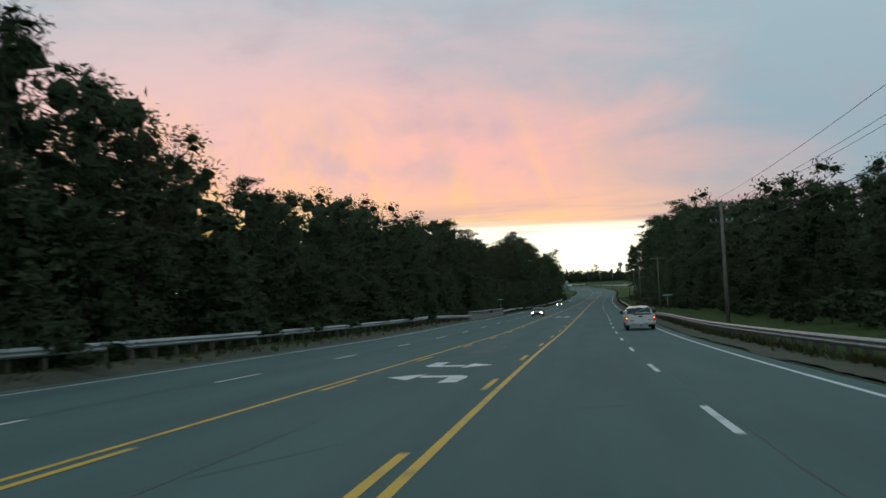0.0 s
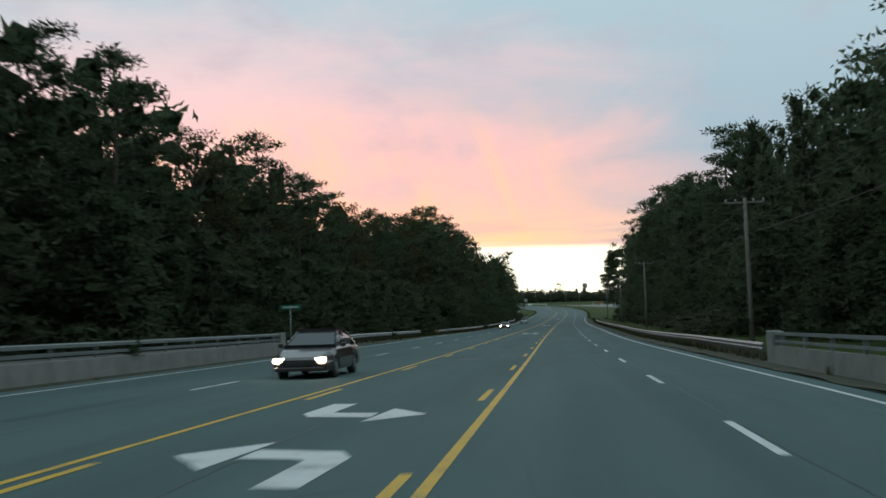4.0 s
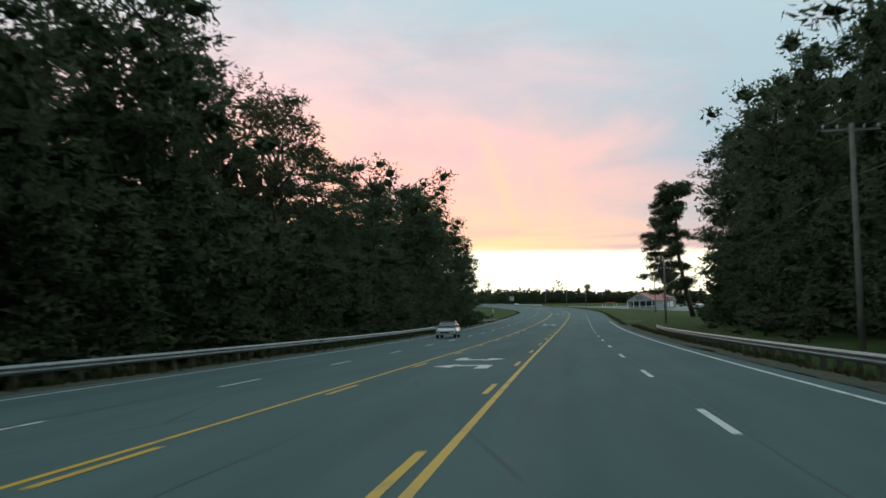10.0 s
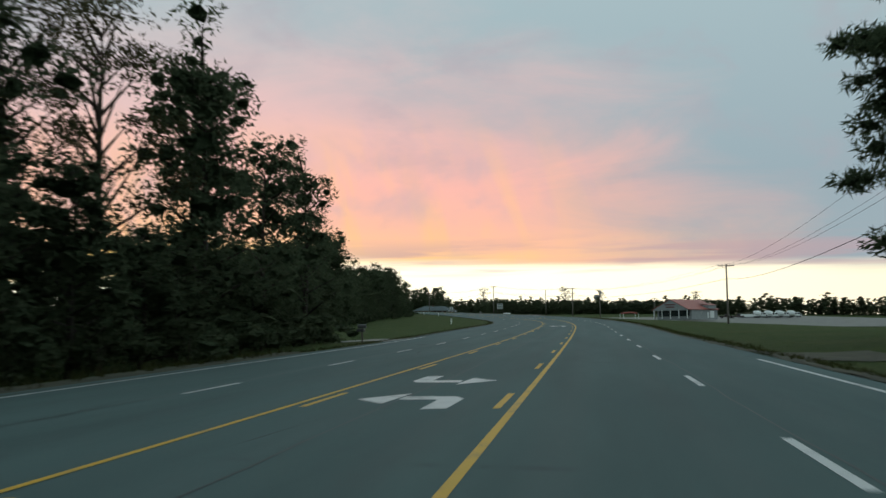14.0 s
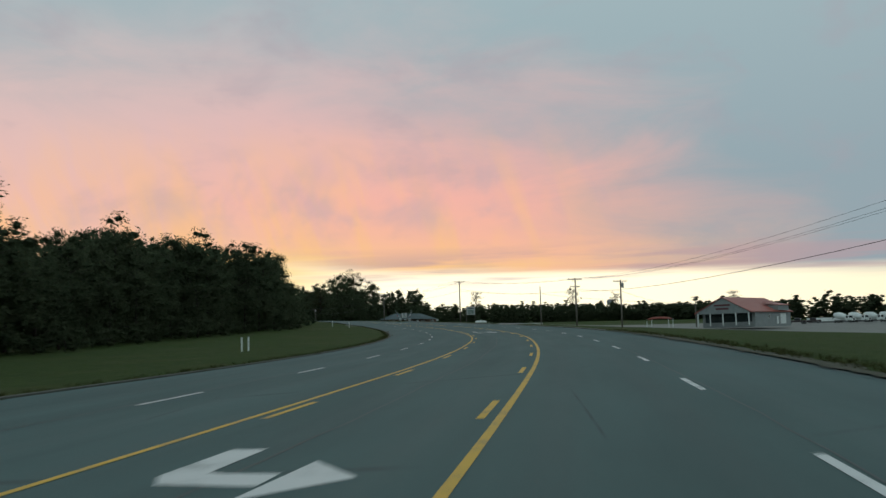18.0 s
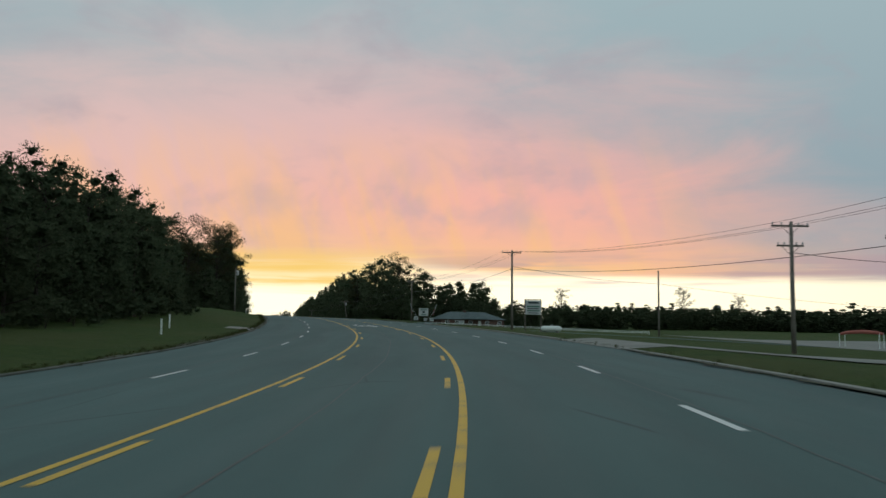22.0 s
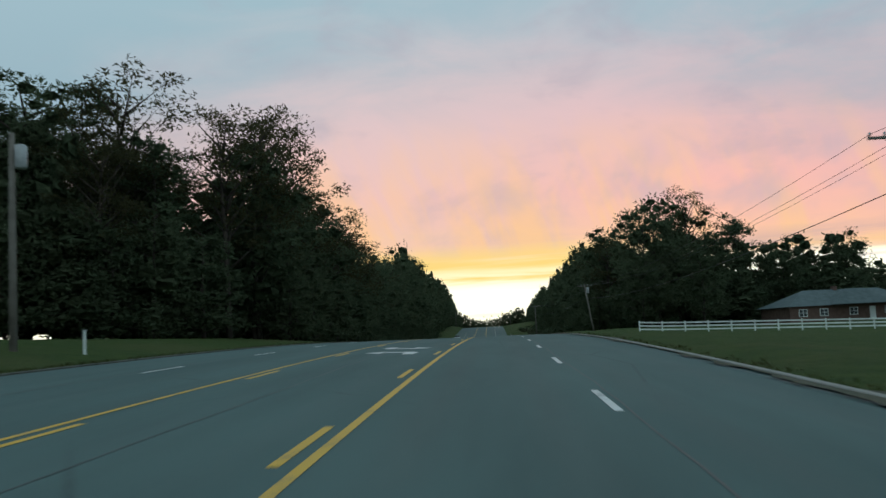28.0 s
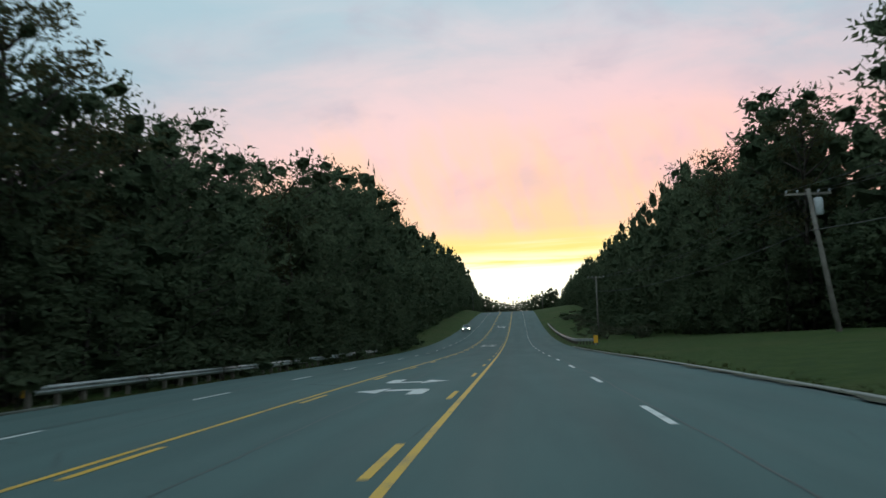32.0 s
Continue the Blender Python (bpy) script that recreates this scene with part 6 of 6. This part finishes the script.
def pickup(s, lat, label):
    ob = thing("pickup_truck", label, "pickup truck", facing(s, lat) @ Matrix.Diagonal((1, 1, 0.92, 1)))
    W = 1.0
    # y runs forward from the tailgate
    # bed: two sides, front wall, floor, tailgate
    for sx in (-1, 1):
        secs = []
        for y, z0 in ((0.02, 0.55), (0.70, 0.55), (0.78, 0.72), (0.92, 0.86), (1.16, 0.92), (1.40, 0.86), (1.56, 0.72), (1.64, 0.50), (2.36, 0.46)):
            a, b = sx * W, sx * (W - 0.10)
            secs.append([(b, y, z0), (a - sx * 0.03, y, z0), (a, y, z0 + 0.1), (a, y, 0.95), (a - sx * 0.02, y, 1.10), (b, y, 1.12)])
        loft("bed_side", secs, TRUCK_WHITE, ob)
        part("bed_rail_cap", boxed(sx * (W - 0.06) - 0.055, 0.02, 1.12, sx * (W - 0.06) + 0.055, 2.36, 1.15, 0.01), GREY_PLASTIC, ob)
        part("side_trim", boxed(sx * W - 0.015, 2.45, 0.70, sx * W + 0.015, 4.1, 0.76, 0.005), GREY_PLASTIC, ob)
    part("bed_floor", boxed(-W + 0.1, 0.05, 0.62, W - 0.1, 2.36, 0.68), GREY_PLASTIC, ob)
    part("bed_front_wall", boxed(-W + 0.1, 2.28, 0.6, W - 0.1, 2.36, 1.12, 0.01), TRUCK_WHITE, ob)
    gate = part("tailgate", box(bmesh.new(), -W + 0.16, -0.04, 0.60, W - 0.16, 0.04, 1.13, 0.02), TRUCK_WHITE, ob)
    part("gate_handle", boxed(-0.14, -0.065, 0.98, 0.14, -0.035, 1.08, 0.02), BLACK, gate)
    part("lettering_bar", boxed(-0.74, -0.05, 0.72, -0.42, -0.041, 0.78), GREY_PLASTIC, gate)
    part("lettering_bar", boxed(-0.70, -0.05, 0.655, -0.50, -0.041, 0.69), GREY_PLASTIC, gate)
    part("lettering_bar", boxed(0.50, -0.05, 0.72, 0.72, -0.041, 0.78), GREY_PLASTIC, gate)
    for sx in (-1, 1):
        lam = part("tail_lamp", box(bmesh.new(), sx * (W - 0.09) - 0.075, -0.045, 0.70, sx * (W - 0.09) + 0.085, 0.06, 1.06, 0.02), TAIL_LIT, ob, "lit red tail lamp")
        part("bulb", boxed(sx * (W - 0.09) - 0.035, -0.052, 0.88, sx * (W - 0.09) + 0.035, -0.046, 0.95, 0.002), TAIL_GLOW, lam)
    part("rear_bumper", box(bmesh.new(), -W + 0.02, -0.16, 0.40, W - 0.02, 0.02, 0.60, 0.03), CHROME, ob)
    part("number_plate", boxed(-0.16, -0.175, 0.44, 0.16, -0.162, 0.57), SIGN_WHITE, ob, "plain pale number plate")
    part("plate_lamp", boxed(-0.22, -0.17, 0.42, -0.19, -0.162, 0.45), SIGNAL_AMBER, ob)
    part("tow_hitch", boxed(-0.06, -0.30, 0.30, 0.06, -0.05, 0.38, 0.01), DARK_STEEL, ob)
    # cab and bonnet
    body = [ring(2.40, W, 0.44, 1.12, 0.02), ring(4.10, W, 0.44, 1.12, 0.02), ring(4.16, W, 0.50, 1.12, 0.02), ring(4.22, W, 0.72, 1.11, 0.03), ring(4.55, W, 0.90, 1.10, 0.04), ring(4.92, W, 0.72, 1.08, 0.05), ring(5.0, W, 0.46, 1.06, 0.06), ring(5.45, W - 0.06, 0.44, 1.0, 0.08)]
    loft("cab_body", body, TRUCK_WHITE, ob)
    loft("cab_roof", [ring(2.42, W - 0.08, 1.10, 1.60, 0.10), ring(2.54, W - 0.10, 1.10, 1.68, 0.14, 0.12), ring(3.4, W - 0.10, 1.10, 1.71, 0.15, 0.12), ring(3.75, W - 0.10, 1.10, 1.66, 0.15, 0.12), ring(4.25, W - 0.06, 1.08, 1.14, 0.05, 0.02)], TRUCK_WHITE, ob)
    # windows
    vs = [(-W + 0.17, 2.405, 1.15), (W - 0.17, 2.405, 1.15), (W - 0.24, 2.415, 1.57), (-W + 0.24, 2.415, 1.57)]
    part("rear_window", mesh_of("rear_window", [Vector(v) + Vector((0, -0.03, 0)) for v in vs] + [Vector(v) + Vector((0, 0.02, 0)) for v in vs], [(0, 1, 2, 3), (7, 6, 5, 4), (0, 4, 5, 1), (1, 5, 6, 2), (2, 6, 7, 3), (3, 7, 4, 0)], CAR_GLASS), CAR_GLASS, ob)
    for sx in (-1, 1):
        for y0, y1, y2, y3 in ((2.62, 3.05, 3.05, 2.72), (3.12, 4.08, 3.72, 3.12)):
            a, b = sx * (W - 0.075), sx * (W - 0.215)
            q = [(a, y0, 1.16), (a, y1, 1.16), (b, y2, 1.58), (b, y3, 1.58)]
            part("side_window", mesh_of("side_window", [Vector(v) + Vector((sx * 0.012, 0, 0)) for v in q] + [Vector(v) - Vector((sx * 0.03, 0, 0)) for v in q], [(0, 1, 2, 3), (7, 6, 5, 4), (0, 4, 5, 1), (1, 5, 6, 2), (2, 6, 7, 3), (3, 7, 4, 0)], CAR_GLASS), CAR_GLASS, ob)
        part("mirror", box(bmesh.new(), sx * (W + 0.15) - 0.11, 3.92, 1.12, sx * (W + 0.15) + 0.11, 4.06, 1.36, 0.03), BLACK, ob)
        part("door_handle", boxed(sx * W - 0.02, 3.05, 0.98, sx * W + 0.025, 3.2, 1.03, 0.008), GREY_PLASTIC, ob)
        part("front_lamp", boxed(sx * (W - 0.25) - 0.16, 5.40, 0.78, sx * (W - 0.25) + 0.16, 5.47, 0.95, 0.02), CHROME, ob)
        part("side_marker", boxed(sx * W - 0.02, 5.08, 0.78, sx * W + 0.01, 5.2, 0.9, 0.005), MARKER_YELLOW, ob)
        wheel(ob, sx * (W - 0.14), 1.18)
        wheel(ob, sx * (W - 0.14), 4.58)
    part("front_bumper", box(bmesh.new(), -W + 0.04, 5.36, 0.40, W - 0.04, 5.56, 0.62, 0.03), CHROME, ob)
    part("brake_lamp", boxed(-0.16, 2.42, 1.61, 0.16, 2.46, 1.635, 0.005), SIGN_RED, ob)
    # load in the bed: a toolbox and a slanting pipe
    part("toolbox", box(bmesh.new(), -0.45, 0.5, 0.68, 0.75, 1.1, 1.22, 0.03), BLACK, ob, "black toolbox in the bed")
    part("load_pipe", tubes("load_pipe", [([(-0.5, 0.7, 1.18), (0.62, 0.2, 1.72)], [0.035, 0.035])], STEEL, 8), STEEL, ob)
    part("load_board", boxed(-0.4, 0.9, 1.22, 0.85, 1.0, 1.28, 0.01), WHITE_PAINT, ob)
    return ob


pickup(64.6, 5.3, "white extended-cab pickup truck with lit red tail lamps")


def sedan(s, lat, turn, mat, label, lit=True):
    ob = thing("car", label, "car", facing(s, lat, turn), "cars on the far carriageway")
    W = 0.88
    body = [ring(0.0, W - 0.10, 0.34, 0.80, 0.06), ring(0.12, W - 0.02, 0.26, 0.92, 0.06), ring(0.55, W, 0.26, 0.95, 0.05), ring(0.62, W, 0.52, 0.95, 0.05), ring(0.95, W, 0.66, 0.95, 0.05), ring(1.28, W, 0.52, 0.95, 0.05), ring(1.35, W, 0.24, 0.95, 0.05), ring(3.1, W, 0.24, 0.93, 0.05), ring(3.18, W, 0.52, 0.92, 0.05), ring(3.5, W, 0.66, 0.88, 0.06), ring(3.82, W, 0.52, 0.82, 0.07), ring(3.9, W - 0.01, 0.26, 0.80, 0.08), ring(4.4, W - 0.10, 0.28, 0.68, 0.10), ring(4.55, W - 0.25, 0.34, 0.6, 0.1)]
    loft("body", body, mat, ob, smooth=False)
    loft("cabin_glass", [ring(0.62, W - 0.10, 0.90, 0.97, 0.04, 0.02), ring(1.15, W - 0.10, 0.90, 1.36, 0.16, 0.05), ring(2.3, W - 0.10, 0.90, 1.40, 0.17, 0.05), ring(3.25, W - 0.10, 0.88, 0.95, 0.04, 0.02)], CAR_GLASS, ob)
    loft("roof", [ring(1.12, W - 0.24, 1.33, 1.40, 0.04, 0.03), ring(1.7, W - 0.24, 1.36, 1.44, 0.05, 0.04), ring(2.32, W - 0.25, 1.36, 1.42, 0.05, 0.03)], mat, ob)
    for sx in (-1, 1):
        for foot, top, ra, rb in (((W - 0.09, 3.2, 0.93), (W - 0.27, 2.3, 1.38), 0.035, 0.03), ((W - 0.09, 0.66, 0.94), (W - 0.27, 1.15, 1.36), 0.05, 0.04), ((W - 0.07, 1.95, 0.94), (W - 0.24, 1.95, 1.39), 0.03, 0.03)):
            part("pillar", tubes("pillar", [([(sx * foot[0], foot[1], foot[2]), (sx * top[0], top[1], top[2])], [ra, rb])], mat, 6), mat, ob)
        part("mirror", box(bmesh.new(), sx * (W + 0.08) - 0.08, 2.95, 0.92, sx * (W + 0.08) + 0.08, 3.05, 1.04, 0.02), mat, ob)
        part("headlight", box(bmesh.new(), sx * (W - 0.26) - 0.15, 4.36, 0.52, sx * (W - 0.26) + 0.15, 4.52, 0.66, 0.03), HEADLIGHT if lit else CHROME, ob, "lit headlight" if lit else "")
        part("tail_lamp", box(bmesh.new(), sx * (W - 0.25) - 0.14, -0.02, 0.62, sx * (W - 0.25) + 0.14, 0.10, 0.78, 0.02), SIGN_RED, ob)
        wheel(ob, sx * (W - 0.12), 0.95, 0.31, 0.2)
        wheel(ob, sx * (W - 0.12), 3.5, 0.31, 0.2)
    part("grille", box(bmesh.new(), -0.42, 4.46, 0.42, 0.42, 4.57, 0.56, 0.02), BLACK, ob)
    part("bumper", box(bmesh.new(), -W + 0.16, 4.44, 0.28, W - 0.16, 4.60, 0.40, 0.03), mat, ob)
    return ob


sedan(141.0, -6.2, 180, CAR_DARK, "dark oncoming saloon car with lit headlights")
sedan(292.5, -9.3, 180, CAR_DARK, "dark red oncoming saloon car with lit headlights")
sedan(364.5, -9.3, 180, CAR_SILVER, "silver-grey oncoming saloon car with unlit lamps", False)
sedan(1085.0, -9.3, 180, CAR_SILVER, "distant oncoming car with lit headlights")


def mixer_truck(x, y, turn, label):
    z = ramp(760, AHEAD, RZ) - 3.9
    ob = thing("mixer_truck", label, "truck", Matrix.Translation((x, y, z)) @ pose(0, 0, 0, 0, 0, turn) @ Matrix.Scale(0.78, 4), "white trucks parked in the yard")
    cab = box(bmesh.new(), -1.1, 0.9, 0.7, 1.1, 2.5, 2.7, 0.14)
    part("cab", box(cab, -1.0, 2.4, 0.7, 1.0, 3.7, 1.75, 0.16), WHITE_PAINT, ob)
    drum = [(-4.4, 3.15, 0.55), (-3.9, 3.0, 0.85), (-2.6, 2.65, 1.25), (-1.2, 2.35, 1.3), (0.0, 2.1, 1.05), (0.6, 2.0, 0.6)]
    part("mixing_drum", tubes("mixing_drum", [([(0, y0, z0) for y0, z0, r in drum], [r for y0, z0, r in drum])], WHITE_PAINT, 18), WHITE_PAINT, ob, "white steel mixing drum")
    part("windscreen", boxed(-0.95, 2.46, 1.75, 0.95, 2.53, 2.5, 0.01), CAR_GLASS, ob)
    part("side_window", boxed(-1.12, 1.3, 1.75, 1.12, 2.1, 2.45, 0.01), CAR_GLASS, ob)
    part("grille", boxed(-0.6, 3.68, 0.9, 0.6, 3.74, 1.6, 0.02), DARK_STEEL, ob)
    part("chute", tubes("chute", [([(0, -4.3, 2.6), (0.2, -5.0, 1.6)], [0.22, 0.16])], GREY_PLASTIC, 8), GREY_PLASTIC, ob)
    part("chassis", boxed(-0.5, -4.2, 0.5, 0.5, 2.6, 0.95), DARK_STEEL, ob)
    for y0 in (-3.3, -2.1, 2.6):
        for sx in (-1, 1):
            wheel(ob, sx * 0.98, y0, 0.5, 0.3)


for i in range(4):
    mixer_truck(97 + 5.0 * i, 790 + 2.4 * i, 218 + 4 * (i % 3), "white concrete mixer truck parked on the gravel yard")


def yard_pickup(x, y, turn, mat, label):
    z = ramp(760, AHEAD, RZ) - 3.9
    ob = thing("yard_pickup", label, "pickup truck", Matrix.Translation((x, y, z)) @ pose(0, 0, 0, 0, 0, turn), "pickup trucks parked in the yard")
    part("body", box(box(bmesh.new(), -0.95, -2.6, 0.5, 0.95, 2.7, 1.05, 0.1), -0.88, -0.4, 1.0, 0.88, 1.3, 1.7, 0.2), mat, ob)
    part("windows", boxed(-0.9, -0.2, 1.2, 0.9, 1.1, 1.55, 0.05), CAR_GLASS, ob)
    for y0 in (-1.7, 1.8):
        for sx in (-1, 1):
            wheel(ob, sx * 0.85, y0, 0.38, 0.24)


yard_pickup(83, 788, 250, CAR_DARK, "dark pickup truck parked beside the shop")
yard_pickup(88, 791, 255, CAR_DARK, "dark pickup truck parked beside the shop")

ob = thing("site_trailer", "long low white trailer parked beside the yard", "trailer", Matrix.Translation((92, 806, ramp(760, AHEAD, RZ) - 3.8)) @ pose(0, 0, 0, 0, 0, 22))
part("body", box(bmesh.new(), 0, 0, 0.6, 24, 2.6, 1.7, 0.06), WHITE_PAINT, ob)
part("skirt", boxed(0.3, 0.1, -0.6, 23.7, 2.5, 0.6), GREY_PLASTIC, ob)

# ---- water tower on the horizon ----
ob = thing("water_tower", "grey water tower rising over the distant woods", "water tower", Matrix.Translation((76, 1620, 0)))
part("tank", tubes("tank", [([(0, 0, q) for q in (35, 36, 37.5, 39.5, 41, 41.6)], [2.4, 3.6, 4.0, 4.0, 2.8, 0.6])], STEEL, 20), STEEL, ob)
part("stem", tubes("stem", [([(0, 0, 0), (0, 0, 8), (0, 0, 36)], [2.2, 1.2, 1.2])], STEEL, 12), STEEL, ob)

# carport with a car under it, beside the shop
ob = thing("carport", "small open carport with a dark curved roof", "carport", Matrix.Translation((40, 775, ramp(745, AHEAD, RZ) - 3.2)) @ pose(0, 0, 0, 0, 0, -20))
for x in (0, 6):
    for y in (0, 5):
        part("post", boxed(x - 0.06, y - 0.06, -0.5, x + 0.06, y + 0.06, 2.3), WHITE_PAINT, ob)
part("roof", tubes("roof", [([(-0.3, 2.5, 2.2), (0.8, 2.5, 2.45), (3, 2.5, 2.6), (5.2, 2.5, 2.45), (6.3, 2.5, 2.2)], [0.2, 0.3, 0.32, 0.3, 0.2])], RED_ROOF, 10), RED_ROOF, ob)

# ---- traffic signals far down the road ----
pA, pB = on(1262, -16, 6.2), on(1262, 12, 6.2)
for lat in (-16.0, 12.0):
    ob = thing("signal_pole", "wooden pole that carries a signal wire", "pole", facing(1262, lat))
    part("shaft", tubes("shaft", [([(0, 0, -0.5), (0, 0, 7.5)], [0.15, 0.11])], POLE_WOOD, 8), POLE_WOOD, ob)
tagged(new("signal_wire", tubes("signal_wire", [([pA + Vector((0, 0, 1)), pA.lerp(pB, 0.5) + Vector((0, 0, 0.5)), pB + Vector((0, 0, 1))], [0.02, 0.02, 0.02])], WIRE, 5)), "dark span wire over the far crossing", "wire")
for lat in (-1.5, 2.6, 6.0):
    ob = thing("traffic_signal", "traffic signal showing green, hung over the road", "traffic light", facing(1262, lat, 0, 4.9), "traffic signals over the far crossing")
    part("housing", box(bmesh.new(), -0.18, -0.15, 0.0, 0.18, 0.15, 1.05, 0.03), DARK_STEEL, ob)
    part("green_lens", tubes("green_lens", [([(0, -0.17, 0.2), (0, -0.15, 0.2)], [0.13, 0.13])], SIGNAL_GREEN, 12), SIGNAL_GREEN, ob, "lit green lens")
    part("red_lens", tubes("red_lens", [([(0, -0.17, 0.86), (0, -0.15, 0.86)], [0.13, 0.13])], SIGN_INK, 12), SIGN_INK, ob)
    part("hanger", tubes("hanger", [([(0, 0, 1.05), (0, 0, 2.0)], [0.02, 0.02])], DARK_STEEL, 5), DARK_STEEL, ob)
